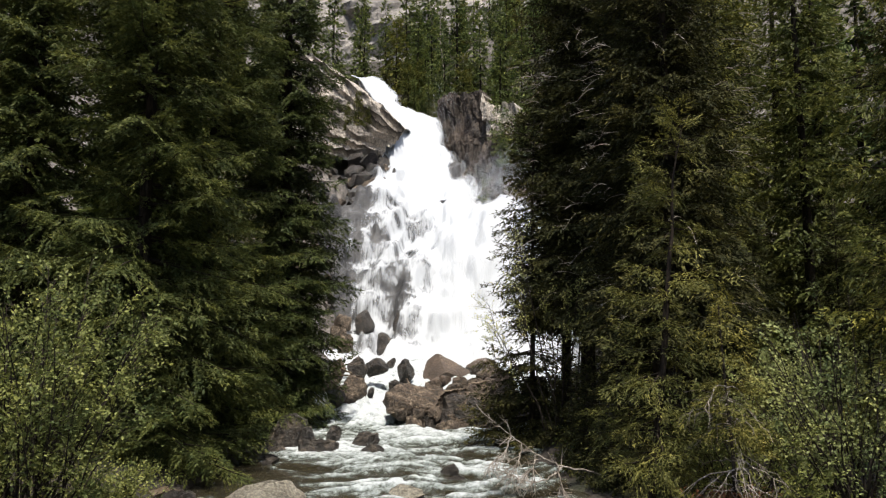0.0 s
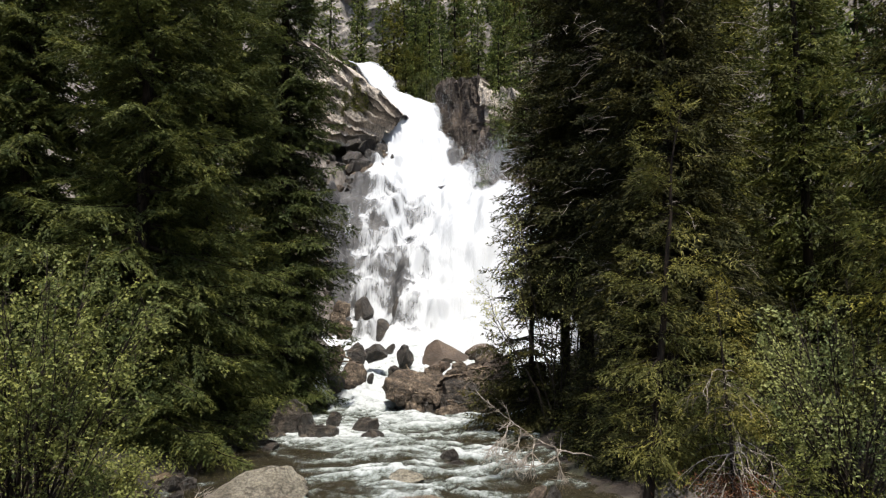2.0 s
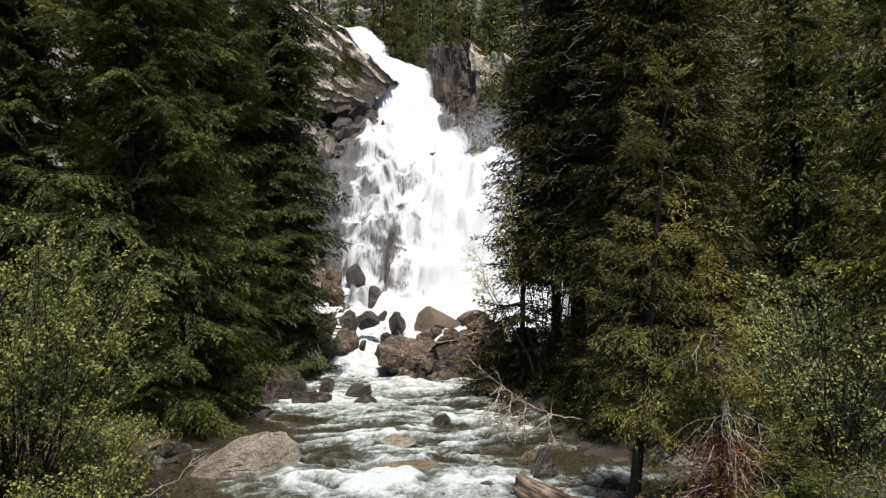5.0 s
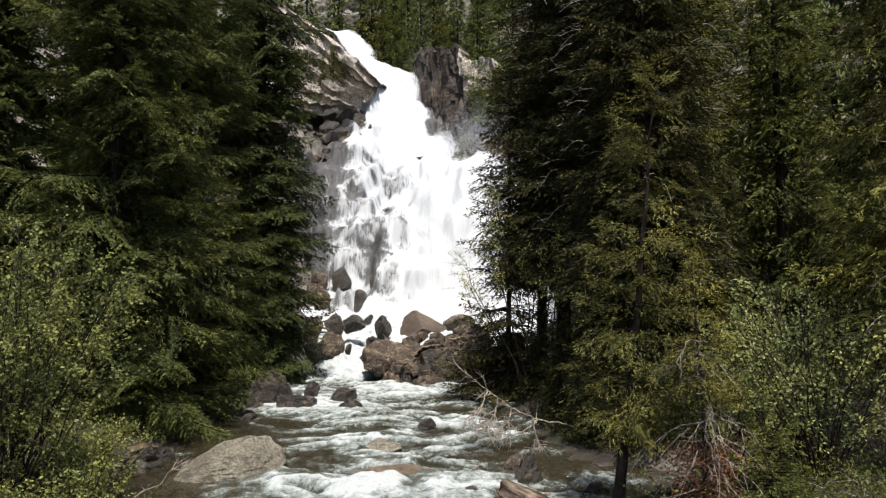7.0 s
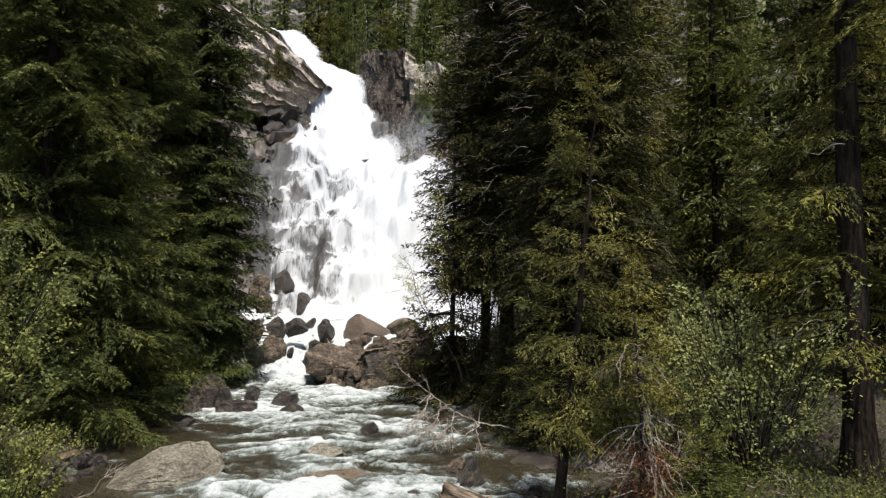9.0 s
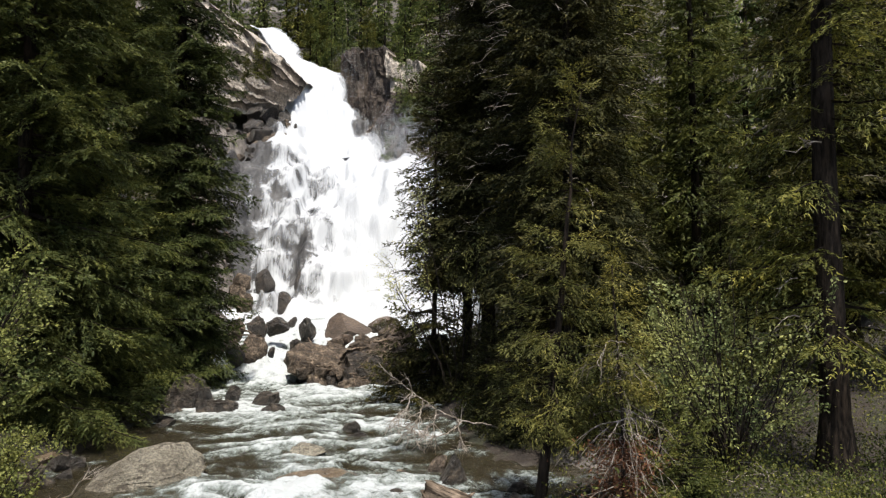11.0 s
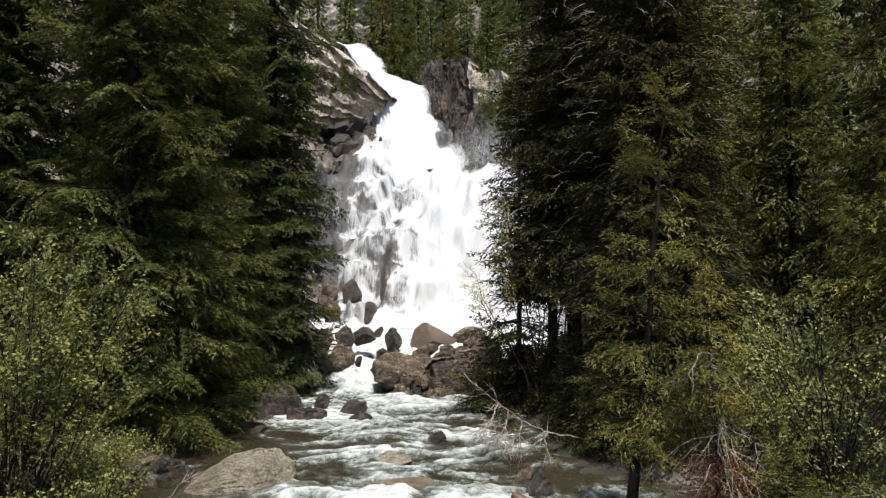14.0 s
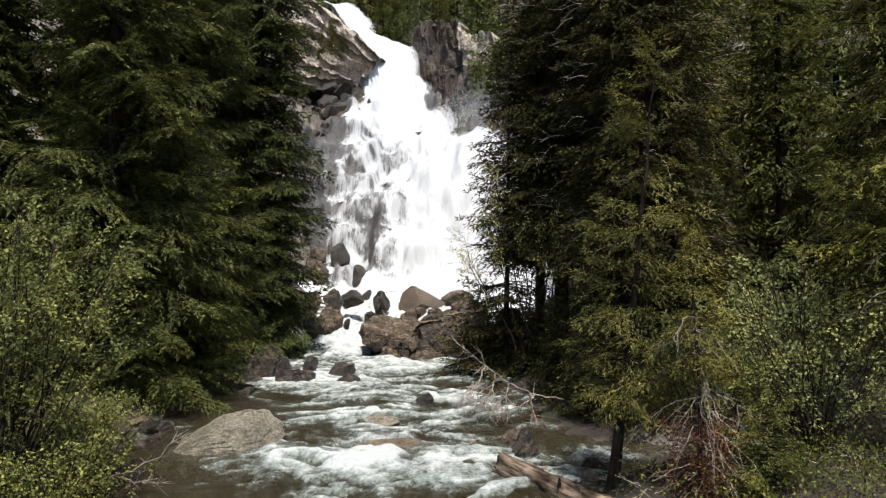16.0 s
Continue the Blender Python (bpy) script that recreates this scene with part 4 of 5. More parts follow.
fir_words = "dense dark fir with grey dead twigs inside its crown"
def dead_twigs(tree, seed, n, r, z0, z1):
    """Bare grey twigs that stick out of a crown."""
    g = np.random.RandomState(seed)
    wood = []
    for i in range(n):
        a, z, ln = g.uniform(0, 6.283), g.uniform(z0, z1), g.uniform(0.35, 0.9)
        p0 = np.array([math.cos(a), math.sin(a), 0]) * r * g.uniform(0.6, 0.95) + np.array([0, 0, z])
        e = np.linspace(0, 1, 5)
        d = np.array([math.cos(a + g.normal() * 0.5), math.sin(a + g.normal() * 0.5), 0])
        b = p0 + d * (ln * e)[:, None] + np.array([0, 0, 1.0]) * (ln * (g.uniform(-0.2, 0.4) * e - g.uniform(0.1, 0.7) * e ** 2))[:, None]
        wood.append(tube(b, 0.010 * (1 - 0.8 * e) + 0.002, 4))
        for j in range(3):
            q0 = b[g.randint(1, 5)]
            wood.append(tube(np.stack([q0, q0 + d * 0.15 + g.normal(size=3) * 0.06, q0 + d * 0.3 + g.normal(size=3) * 0.12]), [0.006, 0.004, 0.002], 3))
    tagged(part("dead_twig_work", mesh_from("dead_twig_work", *join_tubes(wood)), MAT["grey_wood"], tree, "bare grey dead twigs"), kind="stuff")


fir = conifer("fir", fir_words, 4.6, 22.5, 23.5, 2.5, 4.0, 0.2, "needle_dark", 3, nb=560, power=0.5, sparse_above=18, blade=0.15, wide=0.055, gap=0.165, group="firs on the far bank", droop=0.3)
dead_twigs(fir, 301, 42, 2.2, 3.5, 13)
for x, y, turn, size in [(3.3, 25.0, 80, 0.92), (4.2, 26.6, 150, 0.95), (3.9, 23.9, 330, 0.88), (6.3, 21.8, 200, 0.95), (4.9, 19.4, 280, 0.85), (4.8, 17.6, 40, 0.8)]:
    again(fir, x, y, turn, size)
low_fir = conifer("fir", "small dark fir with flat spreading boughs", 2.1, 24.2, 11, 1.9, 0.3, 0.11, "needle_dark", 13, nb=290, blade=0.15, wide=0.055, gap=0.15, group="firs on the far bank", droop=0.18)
# saplings added to darken the bank, in place of deep fir shade
shade_fir = conifer("fir_sapling", "small dark fir with flat spreading boughs", 3.5, 20.9, 3.0, 0.75, 0.1, 0.04, "needle_dark", 14, nb=90, blade=0.13, wide=0.045, gap=0.15, layer=0.2, droop=0.15, group="firs on the far bank")
for x, y, turn, size in [(3.5, 20.3, 60, 0.24), (3.1, 22.4, 10, 0.3), (4.2, 18.9, 200, 0.26), (3.5, 17.9, 130, 0.27), (3.1, 19.6, 30, 0.24), (4.6, 16.6, 80, 0.2), (3.9, 17.2, 10, 0.17), (4.9, 17.6, 300, 0.22), (5.6, 16.9, 90, 0.2), (3.55, 16.7, 150, 0.2), (3.25, 17.3, 250, 0.16), (4.3, 16.1, 320, 0.22), (5.0, 15.9, 20, 0.2), (3.95, 16.5, 70, 0.12)]:
    again(shade_fir, x, y, turn, size * 3.3)
again(low_fir, 5.6, 20.5, 130, 0.5)
again(low_fir, 6.4, 18.2, 230, 0.45)
bright_words = "sunlit green spruce standing in the forest"
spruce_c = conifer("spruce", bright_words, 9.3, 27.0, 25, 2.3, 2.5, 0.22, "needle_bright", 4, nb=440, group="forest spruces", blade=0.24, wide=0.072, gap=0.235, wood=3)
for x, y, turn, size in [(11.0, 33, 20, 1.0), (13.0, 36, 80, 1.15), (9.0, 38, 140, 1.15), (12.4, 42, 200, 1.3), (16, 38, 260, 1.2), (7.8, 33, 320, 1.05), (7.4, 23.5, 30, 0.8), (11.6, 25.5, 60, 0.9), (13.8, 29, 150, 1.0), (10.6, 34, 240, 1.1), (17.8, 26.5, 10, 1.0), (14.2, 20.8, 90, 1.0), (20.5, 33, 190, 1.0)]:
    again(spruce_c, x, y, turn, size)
for x, y, turn, size in [(11.3, 17.6, 15, 0.85), (13.6, 17.2, 120, 0.9)]:
    again(fir, x, y, turn, size)
near_spruce = conifer("spruce", "old spruce with a bare dark trunk and sparse glowing boughs", 8.0, 12.3, 22, 2.2, 2.4, 0.26, "needle_bright", 8, nb=170, blade=0.12, wide=0.03, gap=0.13, forks=4, droop=0.25, power=0.5)
dead_twigs(near_spruce, 305, 26, 1.2, 1.0, 8)

young = conifer("young_spruce", "thin yellow-green young spruce leaning over the bank", 2.8, 12.3, 7.4, 0.95, 1.7, 0.10, "needle_yellow", 5, nb=130, blade=0.09, wide=0.022, gap=0.095, forks=4, droop=0.2, power=0.45)
young.matrix_basis = pose(2.8, 12.3, float(land(2.8, 12.3)), 0, 6.0, 0)
conifer("fir_sapling", "tiny bright green fir sapling on the bank", 4.75, 11.0, 1.25, 0.5, 0.1, 0.018, "needle_bright", 15, nb=70, blade=0.07, wide=0.022, gap=0.07, droop=0.1, layer=0.1)

# forest above the falls
far_tree = conifer("spruce", "distant green spruce above the falls", -14.9, 80, 13, 1.6, 0.4, 0.16, "needle_far", 6, nb=170, blade=0.38, wide=0.17, gap=0.4, wood=8, group="forest above the falls")
far_bright = conifer("spruce", "distant sunlit spruce above the falls", -7.6, 78, 9, 1.7, 0.3, 0.13, "needle_bright", 7, nb=160, blade=0.38, wide=0.17, gap=0.4, wood=8, group="forest above the falls")
rng = np.random.RandomState(23)
for i in range(46):
    y = 79 + 34 * rng.rand() ** 1.2
    x = rng.uniform(-6.5, 36) if i < 40 else rng.uniform(-40, -24)
    again(far_tree if i % 3 else far_bright, x, y, rng.uniform(0, 360), rng.uniform(0.75, 1.35))
for x, y, size in [(-2.2, 72.5, 0.7), (-0.3, 70.5, 0.75), (1.4, 69.5, 0.85), (3.2, 68.5, 0.8), (5.2, 67.5, 0.9), (7.5, 66, 0.9), (-3.6, 75.5, 0.8), (0.8, 74, 0.95), (4.0, 73, 1.0), (6.8, 71.5, 1.0), (9.5, 69, 1.0), (-5.2, 77, 0.75),
                   (2.6, 67.2, 0.45), (4.8, 66.6, 0.5), (-4.7, 72.6, 0.4), (-3.9, 71.0, 0.4), (-3.3, 69.4, 0.35), (-2.9, 68.0, 0.3), (-4.2, 74.0, 0.5), (-2.6, 70.2, 0.45), (-5.2, 71.6, 0.5), (-4.4, 70.3, 0.5), (-3.6, 69.4, 0.42), (-5.9, 73.2, 0.6), (-4.7, 72.7, 0.6), (-5.6, 70.6, 0.3)]:
    again(far_bright if int(x * 10) % 2 else far_tree, x, y, x * 77, size)
for x, y, z, size in [(-9.6, 64.2, 23.2, 0.36), (-8.8, 64.6, 22.9, 0.26), (-10.4, 63.6, 22.6, 0.3), (0.3, 64.9, 26.6, 0.2)]:
    again(far_bright, x, y, x * 77, size, z)
plant = np.random.RandomState(29)
ledge_fir = conifer("fir_sapling", "small green fir rooted on the rock ledge", 1.6, 59.6, 3.0, 0.6, 0.1, 0.04, "needle_far", 9, nb=46, blade=0.16, wide=0.07, gap=0.16, layer=0.2, group="saplings on the crag")
ledge_fir.matrix_basis = pose(1.6, 59.6, 14.4)
for i in range(20):
    up = plant.uniform(7.0, 10.2)
    again(ledge_fir, plant.uniform(1.3, 6.0), 58.5 + 0.385 * up, plant.uniform(0, 360), plant.uniform(0.6, 1.1), 11.7 + up)
for x, y, size in [(-11.2, 78.5, 0.95), (-12.2, 82, 1.0), (-9.0, 80, 0.85), (-17.5, 79, 1.1), (-7.0, 84, 1.1), (-5.5, 80, 0.9)]:
    again(far_tree, x, y, x * 31, size)
# low firs added over the bare hillside to stand for its shade
for x, y, size in [(7.2, 27, 0.7), (8.6, 30, 0.8), (6.6, 31, 0.8), (10.2, 29.5, 0.7), (9.4, 24.5, 0.6), (12.4, 31, 0.8), (11.0, 22.5, 0.55), (8.0, 34.5, 0.9), (13.5, 24.5, 0.6)]:
    again(low_fir, x, y, x * 91, size)
for x, y, size in [(15.5, 42, 1.5), (17.5, 36, 1.6), (20.0, 40, 1.6), (16.5, 31, 1.5), (22.5, 36, 1.6), (19.5, 29, 1.4), (24.5, 42, 1.6)]:
    again(far_tree, x, y, x * 41, size)
for i in range(10):
    y, x = rng.uniform(40, 75), rng.uniform(7, 30)
    again(far_tree, x, y, rng.uniform(0, 360), rng.uniform(0.9, 1.4))
for x, y, size in [(-16.5, 25, 1.7), (-14.5, 31, 1.5), (-18, 30, 1.6), (-21, 27, 1.6), (-17, 37, 1.7), (-22, 34, 1.8), (-26, 29, 1.7), (-15.5, 44, 1.7), (-20, 42, 1.8)]:
    again(far_tree, x, y, x * 53, size)
for x, y, size in [(-9.6, 35.5, 0.85), (-12.4, 38, 0.85), (-11.6, 44, 0.8)]:
    again(spruce_c, x, y, x * 53, size)
for i in range(6):
    y, x = rng.uniform(46, 75), rng.uniform(-34, -16)
    again(far_tree, x, y, rng.uniform(0, 360), rng.uniform(0.9, 1.4))


snag = tagged(new("dead_snag"), "bare grey dead tree trunk among the distant spruces", "dead tree")
k = np.linspace(0, 1, 10)
part("trunk", mesh_from("trunk", *tube(np.stack([-0.4 * k + 0.1 * np.sin(k * 7), 0 * k, 9.5 * k], -1), 0.075 * (1 - 0.75 * k), 7)), MAT["grey_wood"], snag)
snag.matrix_basis = pose(-2.35, 75.0, float(land(-2.35, 75.0)))


# ---- shrubs ----
def shrub(name, words, x, y, h, spread, mat, seed, stems=26, twigs=9, leaves=34, leaf=0.05, group="", low=0.25):
    """Many thin stems that fan out and fork, with folded leaves along the twigs."""
    g = np.random.RandomState(seed)
    ob = tagged(new(name), words, "shrub", group)
    wood, at, way = [], [], []
    for i in range(stems):
        a = g.uniform(0, 2 * math.pi)
        r = spread * math.sqrt(g.rand())
        hh = h * g.uniform(0.55, 1.0) * (1 - 0.25 * (r / spread) ** 2)
        k = np.linspace(0, 1, 7)
        pts = np.stack([np.cos(a) * r * k ** 1.2 + 0.25 * np.cos(a) * g.rand(), np.sin(a) * r * k ** 1.2 + 0.25 * np.sin(a) * g.rand(), hh * k - 0.1], -1) + np.cumsum(g.normal(size=(7, 3)) * 0.035 * (h / 2.5), 0)
        wood.append(tube(pts, 0.016 * (1 - 0.8 * k) * (h / 3) ** 0.5 + 0.002, 4))
        for j in range(twigs):
            f = g.uniform(low, 1.0)
            i0 = min(int(f * 6), 5)
            p0 = pts[i0] + (pts[i0 + 1] - pts[i0]) * (f * 6 - i0)
            d = np.array([math.cos(a), math.sin(a), 0.9]) + g.normal(size=3) * 0.8
            d /= np.linalg.norm(d)
            ln = g.uniform(0.25, 0.6) * (h / 3) ** 0.5
            tw = np.stack([p0, p0 + d * ln * 0.5 + [0, 0, 0.02], p0 + d * ln])
            wood.append(tube(tw, [0.006, 0.004, 0.0015], 3))
            n = g.poisson(leaves / 1.0)
            e = g.rand(n)[:, None]
            at.append(p0 + d * ln * (0.25 + 0.8 * e) + g.normal(size=(n, 3)) * 0.04)
            way.append(np.tile(d, (n, 1)) + g.normal(size=(n, 3)) * 0.8)
    at, way = np.concatenate(at), np.concatenate(way)
    n = len(at)
    way /= np.linalg.norm(way, axis=1)[:, None]
    wide = np.cross(way, g.normal(size=(n, 3)) * 0.5 + np.array([0, -0.25, 1.0]))
    wide /= np.linalg.norm(wide, axis=1)[:, None] + 1e-6
    up = np.cross(wide, way)
    sz = leaf * g.uniform(0.6, 1.25, n)[:, None]
    v = np.stack([at, at + way * sz * 0.5 + wide * sz * 0.34 + up * sz * 0.12, at + way * sz, at + way * sz * 0.5 - wide * sz * 0.34 + up * sz * 0.12], 1).reshape(-1, 3)
    i = np.arange(n) * 4
    tri = np.concatenate([np.stack([i, i + 1, i + 2], 1), np.stack([i, i + 2, i + 3], 1)])
    tagged(part("stemwork", mesh_from("stemwork", *join_tubes(wood)), MAT["twig"], ob), kind="stuff")
    tagged(part("foliage", mesh_from("foliage", v, tri), MAT[mat], ob), kind="stuff")
    ob.matrix_basis = pose(x, y, float(land(x, y)))
    return ob


shrub("alder_shrub", "bright yellow-green leafy shrub on the bank", -6.9, 11.8, 4.9, 1.8, "leaf", 31, stems=66, twigs=18, leaves=19, leaf=0.07, low=0.4)
shrub("alder_shrub", "low bright green shrub on the bank", -5.7, 11.2, 1.7, 1.15, "leaf", 32, stems=50, twigs=11, leaves=15, leaf=0.06)
shrub("alder_shrub", "small dark green shrub at the water's edge", -6.7, 14.3, 1.0, 0.8, "leaf", 37, stems=22, leaves=16, leaf=0.06)
shrub("willow_shrub", "pale green leafy shrub among the trees", 6.1, 12.3, 3.75, 1.7, "leaf_pale", 33, stems=54, twigs=12, leaves=15, leaf=0.064, low=0.3)
shrub("willow_shrub", "pale green leafy shrub among the trees", 8.6, 16.5, 3.0, 1.8, "leaf_pale", 34, stems=30, leaves=12, leaf=0.085)
shrub("alder", "slender leafy alder leaning out over the stream", 2.7, 22.6, 7.4, 1.8, "leaf_pale", 35, stems=11, twigs=20, leaves=18, leaf=0.06, low=0.66)
shrub("willow_shrub", "green undergrowth shrub behind the bank", 4.5, 12.4, 2.5, 1.1, "leaf", 36, stems=34, leaves=22, leaf=0.06)


def undergrowth(name, words, x0, x1, y0, y1, n, tall, mat, seed, leaf=0.05):
    """Low leafy plants and grass over a patch of bank."""
    g = np.random.RandomState(seed)
    x, y = g.uniform(x0, x1, n), g.uniform(y0, y1, n)
    out = np.maximum(table(LEFT, y) - x, x - table(RIGHT, y))
    keep = (out > 0.15) & (value_noise(x * 0.9, y * 0.9, seed) + 0.25 * g.rand(n) > 0.42)
    x, y = x[keep], y[keep]
    n = len(x)
    z = land(x, y) + tall * g.rand(n) ** 1.5 * (0.4 + value_noise(x * 0.8, y * 0.8, seed + 2))
    at = np.stack([x, y, z], -1)
    way = g.normal(size=(n, 3)) + np.array([0, 0, 0.7])
    way /= np.linalg.norm(way, axis=1)[:, None]
    wide = np.cross(way, g.normal(size=(n, 3)))
    wide /= np.linalg.norm(wide, axis=1)[:, None] + 1e-6
    sz = leaf * g.uniform(0.6, 1.4, n)[:, None]
    v = np.stack([at, at + way * sz * 0.55 + wide * sz * 0.3, at + way * sz * 1.1, at + way * sz * 0.55 - wide * sz * 0.3], 1).reshape(-1, 3)
    i = np.arange(n) * 4
    ob = part(name, mesh_from(name, v, np.stack([i, i + 1, i + 2, i + 3], 1)), MAT[mat])
    return tagged(ob, words, "undergrowth", kind="stuff")


undergrowth("undergrowth", "low green plants on the shaded bank", 2.5, 16, 9, 22, 42000, 0.7, "needle_bright", 41)
# near-bank plants take the darker needle colour for the old spruce's shadow
undergrowth("undergrowth", "dense low plants over the near bank, darkened in place of shade", 4.3, 9.5, 9.4, 13.0, 11000, 0.5, "needle", 44, 0.045)
# dark leaf patch added where the firs' shade should lie
undergrowth("undergrowth", "added dark leaves in place of the shade under the firs", 2.3, 7.5, 14.8, 21, 14000, 0.3, "needle_dark", 45, 0.06)
undergrowth("undergrowth", "low bright plants beside the stream", -16, -5.5, 8, 20, 40000, 0.5, "leaf", 42, 0.06)
undergrowth("undergrowth", "dark low plants under the trees", -16, 16, 20, 46, 22000, 0.5, "needle", 43, 0.09)


# ---- dead wood ----
def bare_tree(x, y, h, seed, r=0.035):
    g = np.random.RandomState(seed)
    ob = tagged(new("dead_sapling"), "dead sapling with bleached drooping twigs and rusty needles at its foot", "dead tree")
    k = np.linspace(0, 1, 12)
    pts = np.stack([0.03 * np.sin(k * 4) - 0.1 * k + 0.006 * np.cumsum(g.normal(size=12)), 0.008 * np.cumsum(g.normal(size=12)), h * k - 0.1], -1)
    part("trunk", mesh_from("trunk", *tube(pts, r * (1 - 0.85 * k) + 0.006, 7)), MAT["twig"], ob)
    wood = []
    for i in range(70):
        f = g.uniform(0.1, 0.72)
        p0 = np.array([np.interp(f, k, pts[:, c]) for c in range(3)])
        a = g.uniform(0, 6.283)
        ln = (1.05 - 0.85 * f) * g.uniform(0.4, 1.1)
        s = np.linspace(0, 1, 6)
        b = np.stack([p0[0] + np.cos(a) * ln * s, p0[1] + np.sin(a) * ln * s, p0[2] + ln * (0.05 * s - g.uniform(0.15, 0.9) * s ** 2)], -1) + np.cumsum(g.normal(size=(6, 3)) * 0.025, 0)
        wood.append(tube(b, 0.0085 * (1 - 0.8 * s) + 0.0018, 4))
        for j in range(3):
            q0 = b[g.randint(2, 6)]
            d = b[5] - b[2] + g.normal(size=3) * 0.35 * ln
            wood.append(tube(np.stack([q0, q0 + d * 0.35 + g.normal(size=3) * 0.03, q0 + d * 0.7 + [0, 0, -0.06]]), [0.005, 0.0035, 0.0015], 3))
    crown, _ = conifer_mesh(seed, h * 1.04, 0.3, h * 0.5, 80, blade=0.075, wide=0.022, gap=0.08, power=0.4, layer=0.12)
    part("crown", crown, MAT["needle_yellow"], ob, "last green needles at the tip")
    tagged(part("twigwork", mesh_from("twigwork", *join_tubes(wood)), MAT["grey_wood"], ob, "bleached bare twigs"), kind="stuff")
    n = 3200
    p = np.stack([g.normal(size=n) * 0.26, g.normal(size=n) * 0.26, g.rand(n) ** 1.2 * 1.2], -1)
    w = g.normal(size=(n, 3))
    w /= np.linalg.norm(w, axis=1)[:, None]
    e = np.cross(w, g.normal(size=(n, 3)))
    e /= np.linalg.norm(e, axis=1)[:, None]
    v = np.stack([p - e * 0.008, p + e * 0.008, p + w * 0.09], 1).reshape(-1, 3)
    tagged(part("dead_foliage", mesh_from("dead_foliage", v, np.arange(3 * n).reshape(-1, 3)), MAT["red_needle"], ob, "rusty dead needles"), kind="stuff")
    ob.matrix_basis = pose(x, y, float(land(x, y)))
    return ob


bare_tree(3.85, 11.2, 3.95, 61)

# fallen log in the near stream, its end broken and hollow
k = np.linspace(0, 1, 40)
log = tagged(new("fallen_log"), "weathered pale log with a broken dark end lying in the stream", "log")
g = np.random.RandomState(66)
th = np.arange(20) * 2 * math.pi / 20
LOG_LEN = 3.0
rad = (0.20 + 0.06 * k)[:, None] * (1 + 0.3 * fbm(th[None, :] * 2.0 + 0 * k[:, None], k[:, None] * 5, 4, 90, 0.6) + 0.07 * np.sin(3 * th + 1)[None, :])
jag = np.where(k[:, None] < 0.03, np.abs(fbm(th * 1.6, th * 0, 3, 95))[None, :] * 0.75, 0.0)
ring = np.stack([rad * np.cos(th), rad * np.sin(th), k[:, None] * LOG_LEN + jag], -1)
i = np.arange(20)
q = np.concatenate([np.stack([a * 20 + i, a * 20 + (i + 1) % 20, (a + 1) * 20 + (i + 1) % 20, (a + 1) * 20 + i], 1) for a in range(39)])
bole = part("bole", mesh_from("bole", ring.reshape(-1, 3), q, True), MAT["log_wood"], log)
inner = np.concatenate([ring[0], ring[0] * 0.5 + np.array([0, 0, 0.2]), np.array([[0, 0, 0.35]])])
q1 = np.stack([i, (i + 1) % 20, 20 + (i + 1) % 20, 20 + i], 1)
q2 = np.stack([20 + i, 20 + (i + 1) % 20, np.full(20, 40)], 1)
part("broken_end", mesh_from("broken_end", inner, [q1, q2]), MAT["bark"], log, "dark hollow broken end")
for z, a, ln in [(0.8, 0.6, 0.16), (1.5, 2.2, 0.22), (2.0, 0.2, 0.12)]:
    d = np.array([math.cos(a), math.sin(a), 0.4])
    p0 = np.array([0, 0, z])
    part("branch_stub", mesh_from("branch_stub", *tube(np.stack([p0 + d * 0.14, p0 + d * (0.2 + ln * 0.5), p0 + d * (0.2 + ln)]), [0.045, 0.03, 0.012], 7)), MAT["log_wood"], bole)
log.matrix_basis = Matrix.Translation((0.98, 13.5, 0.70)) @ Vector((1.8, -2.1, -0.40)).to_track_quat("Z", "Y").to_matrix().to_4x4()


def dead_branch(words, runs, seed, r=0.03, twigs=26, twig=0.45):
    """A bare branch: thick runs given by their bends, with thinner twigs forking off them."""
    g = np.random.RandomState(seed)
    ob = tagged(new("dead_branch"), words, "branch")
    wood = []
    for j, pts in enumerate(runs):
        pts = np.array(pts, float)
        t = np.linspace(0, len(pts) - 1, 4 * len(pts))
        fine = np.stack([np.interp(t, np.arange(len(pts)), pts[:, c]) for c in range(3)], -1) + g.normal(size=(len(t), 3)) * 0.012
        rr = r * (0.7 if j else 1.0)
        part("bough", mesh_from("bough", *tube(fine, rr * (1 - 0.8 * t / t[-1]) + 0.003, 6)), MAT["grey_wood"], ob)
        for i in range(twigs):
            n = g.randint(len(fine) // 3, len(fine))
            d = fine[-1] - fine[0]
            d = d / np.linalg.norm(d) * g.uniform(0.3, 1.0) * twig + g.normal(size=3) * 0.35 * twig + np.array([0, 0, -0.1 * twig])
            b = np.stack([fine[n], fine[n] + d * 0.5 + g.normal(size=3) * 0.04, fine[n] + d])
            wood.append(tube(b, [0.010, 0.007, 0.003], 4))
            for m in range(3):
                d2 = d * 0.4 + g.normal(size=3) * 0.3 * twig
                wood.append(tube(np.stack([b[1], b[1] + d2 * 0.5, b[1] + d2]), [0.006, 0.004, 0.002], 3))
    tagged(part("twig_work", mesh_from("twig_work", *join_tubes(wood)), MAT["grey_wood"], ob), kind="stuff")
    return ob


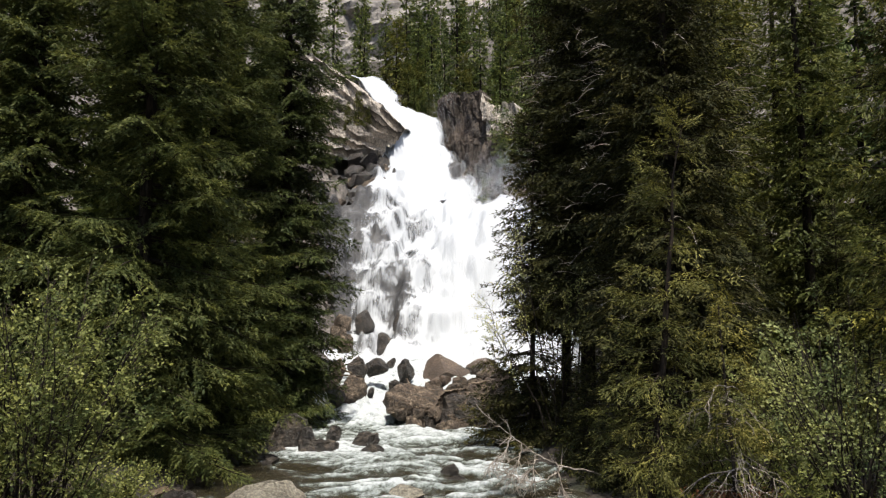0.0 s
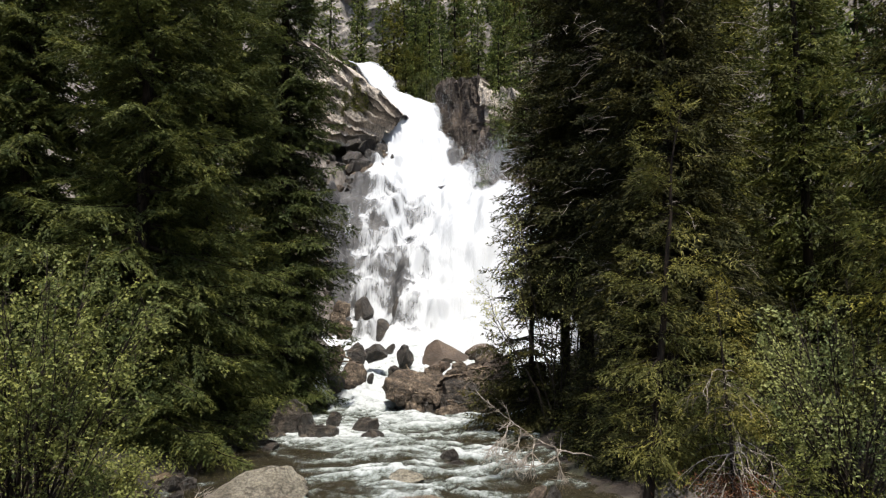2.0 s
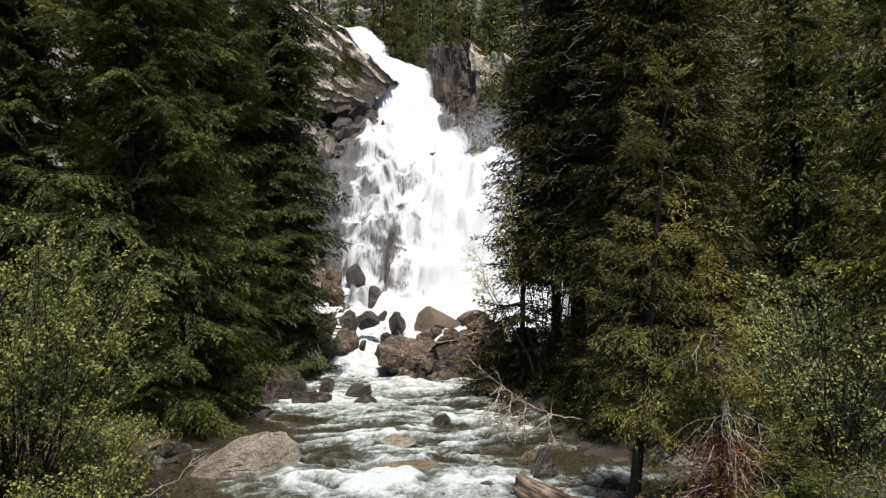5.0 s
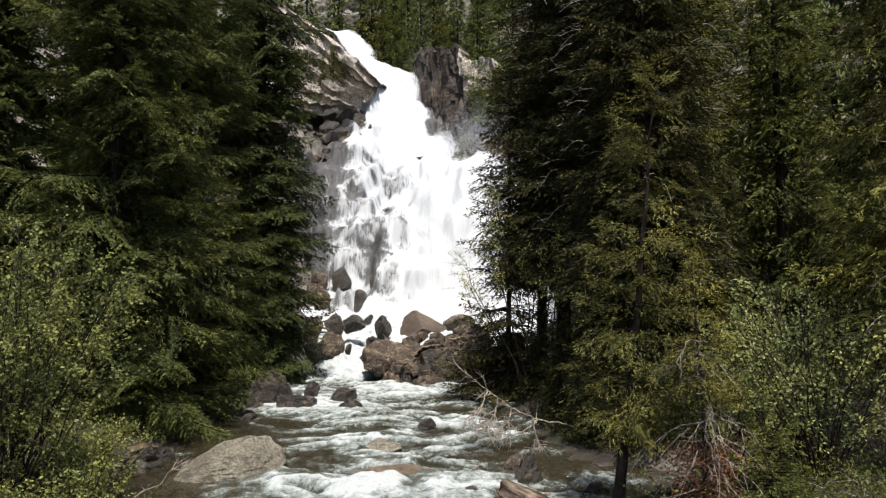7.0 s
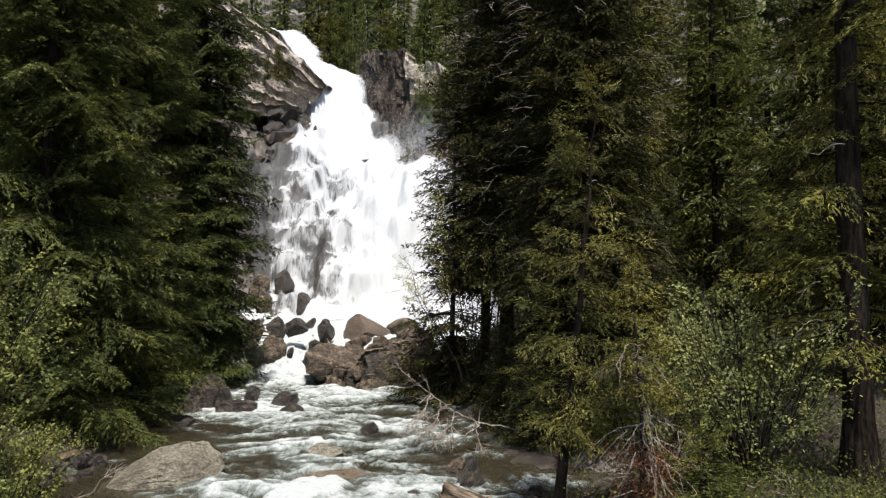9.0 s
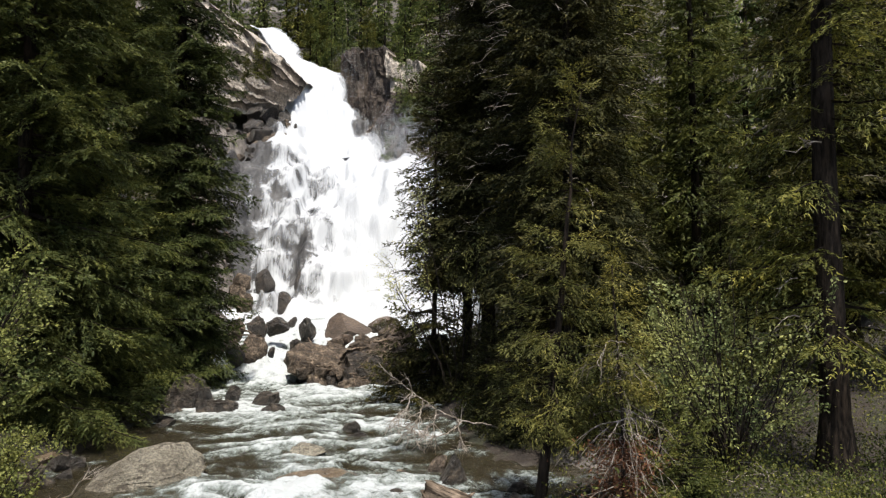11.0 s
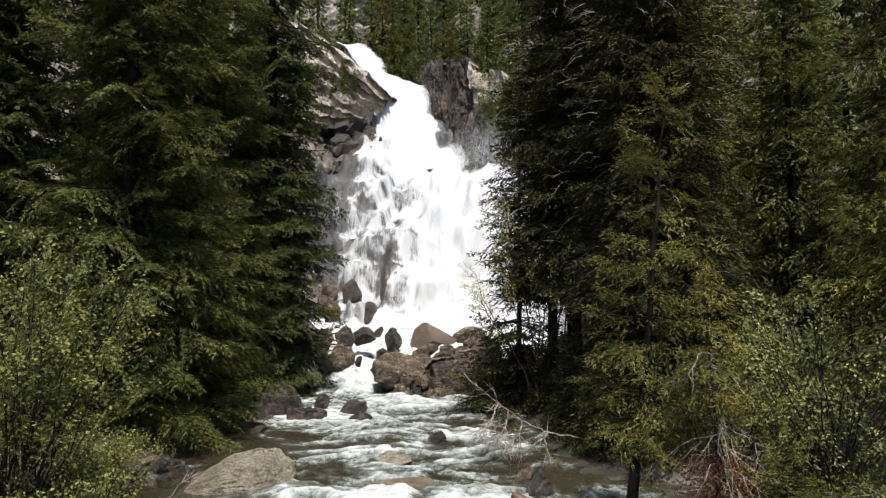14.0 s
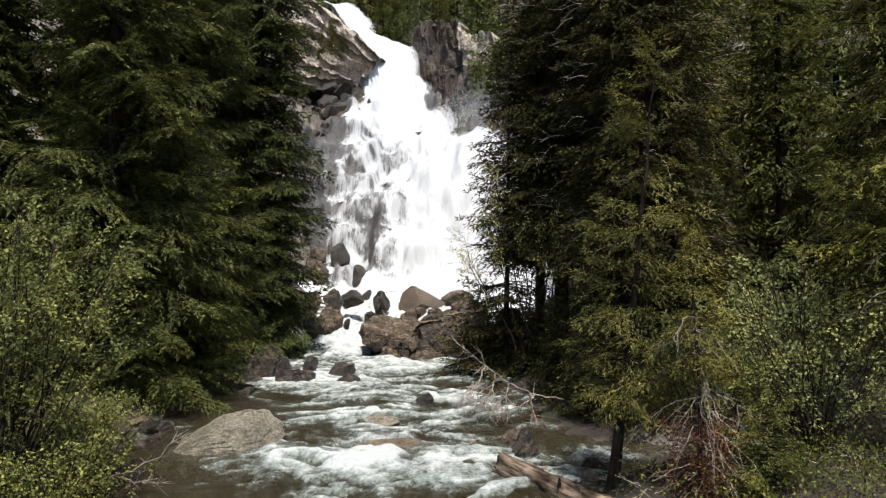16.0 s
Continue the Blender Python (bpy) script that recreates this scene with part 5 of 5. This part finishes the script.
dead_branch("bleached forked dead branch hanging over the stream", [
    [(3.9, 17.8, 0.75), (3.1, 17.5, 1.08), (2.7, 17.43, 1.21), (2.18, 17.43, 1.27), (2.0, 17.43, 1.37), (1.59, 17.43, 1.53), (1.22, 17.43, 1.8), (0.7, 17.43, 2.21), (0.45, 17.43, 2.41)],
    [(2.18, 17.43, 1.28), (1.87, 17.17, 1.08), (1.56, 17.17, 0.99), (1.22, 17.17, 1.02), (0.86, 17.17, 1.21)],
    [(2.04, 17.34, 1.32), (2.1, 17.17, 0.97), (2.19, 17.17, 0.76)],
    [(1.27, 17.43, 1.77), (1.18, 17.25, 1.42), (0.98, 17.25, 1.15)],
    [(1.58, 17.43, 1.54), (1.5, 17.25, 1.29), (1.33, 17.25, 1.13)],
    [(1.02, 17.43, 1.96), (0.87, 17.34, 1.58), (0.59, 17.25, 1.41)]], 71, 0.024, 17, 0.38)
dead_branch("thin bare twig lying out from the leafy bank", [
    [(-5.6, 12.2, 0.72), (-5.15, 12.4, 0.75), (-4.65, 12.5, 1.0), (-4.36, 12.6, 1.42)],
    [(-5.3, 12.3, 0.75), (-4.9, 12.2, 0.66), (-4.6, 12.1, 0.68)]], 72, 0.012, 7, 0.3)

# sticks washed up on the boulder pile and on the left shore
for x0, y0, z0, x1, y1, z1, r in [(-2.4, 30.2, 2.65, -1.6, 28.6, 1.75, 0.035), (-2.2, 28.6, 1.75, -1.1, 28.3, 1.45, 0.03), (-0.9, 29.5, 2.2, 0.9, 29.9, 2.35, 0.045), (0.2, 30.0, 2.5, 2.0, 30.8, 2.55, 0.05),
                                  (-0.6, 27.7, 1.2, 0.8, 27.9, 1.5, 0.035), (-5.9, 34.0, 3.1, -4.3, 32.5, 2.35, 0.05), (-6.4, 33.0, 2.7, -4.6, 33.2, 2.6, 0.06), (-5.6, 32.0, 2.6, -4.9, 31.2, 2.0, 0.035)]:
    t = np.linspace(0, 1, 9)
    pts = np.array([x0, y0, z0]) + np.outer(t, [x1 - x0, y1 - y0, z1 - z0]) + rng.normal(size=(9, 3)) * 0.02
    stick = part("driftwood", mesh_from("driftwood", *tube(pts, r * (1 - 0.6 * t), 7)), MAT["log_wood"])
    tagged(stick, "weathered stick washed up among the boulders", "driftwood", "driftwood on the rocks")
for x0, y0, z0, x1, y1, z1, r in [(5.0, 11.3, 0.95, 5.75, 11.5, 1.05, 0.05), (4.95, 10.9, 0.85, 5.5, 11.1, 0.9, 0.04)]:
    t = np.linspace(0, 1, 7)
    pts = np.array([x0, y0, z0]) + np.outer(t, [x1 - x0, y1 - y0, z1 - z0]) + rng.normal(size=(7, 3)) * 0.015
    stick = part("driftwood", mesh_from("driftwood", *tube(pts, r * (1 - 0.4 * t), 8)), MAT["log_wood"])
    tagged(stick, "broken reddish branch lying on the bank", "driftwood")

# dry twigs scattered over the near bank
g = np.random.RandomState(88)
wood = []
for n in range(90):
    x, y = g.uniform(2.7, 6.5), g.uniform(10.6, 12.7)
    if x < float(table(RIGHT, y)) + 0.1:
        continue
    a, ln = g.uniform(0, 6.283), g.uniform(0.2, 0.7)
    z = float(land(x, y)) + g.uniform(0.01, 0.18)
    e = np.linspace(-0.5, 0.5, 4)
    wood.append(tube(np.stack([x + math.cos(a) * ln * e, y + math.sin(a) * ln * e, z + ln * 0.3 * g.normal() * e], -1) + g.normal(size=(4, 3)) * 0.012, [0.007, 0.006, 0.005, 0.002], 4))
litter = part("twig_litter", mesh_from("twig_litter", *join_tubes(wood)), MAT["grey_wood"])
tagged(litter, "dry grey twigs littering the bank", "twigs", kind="stuff")
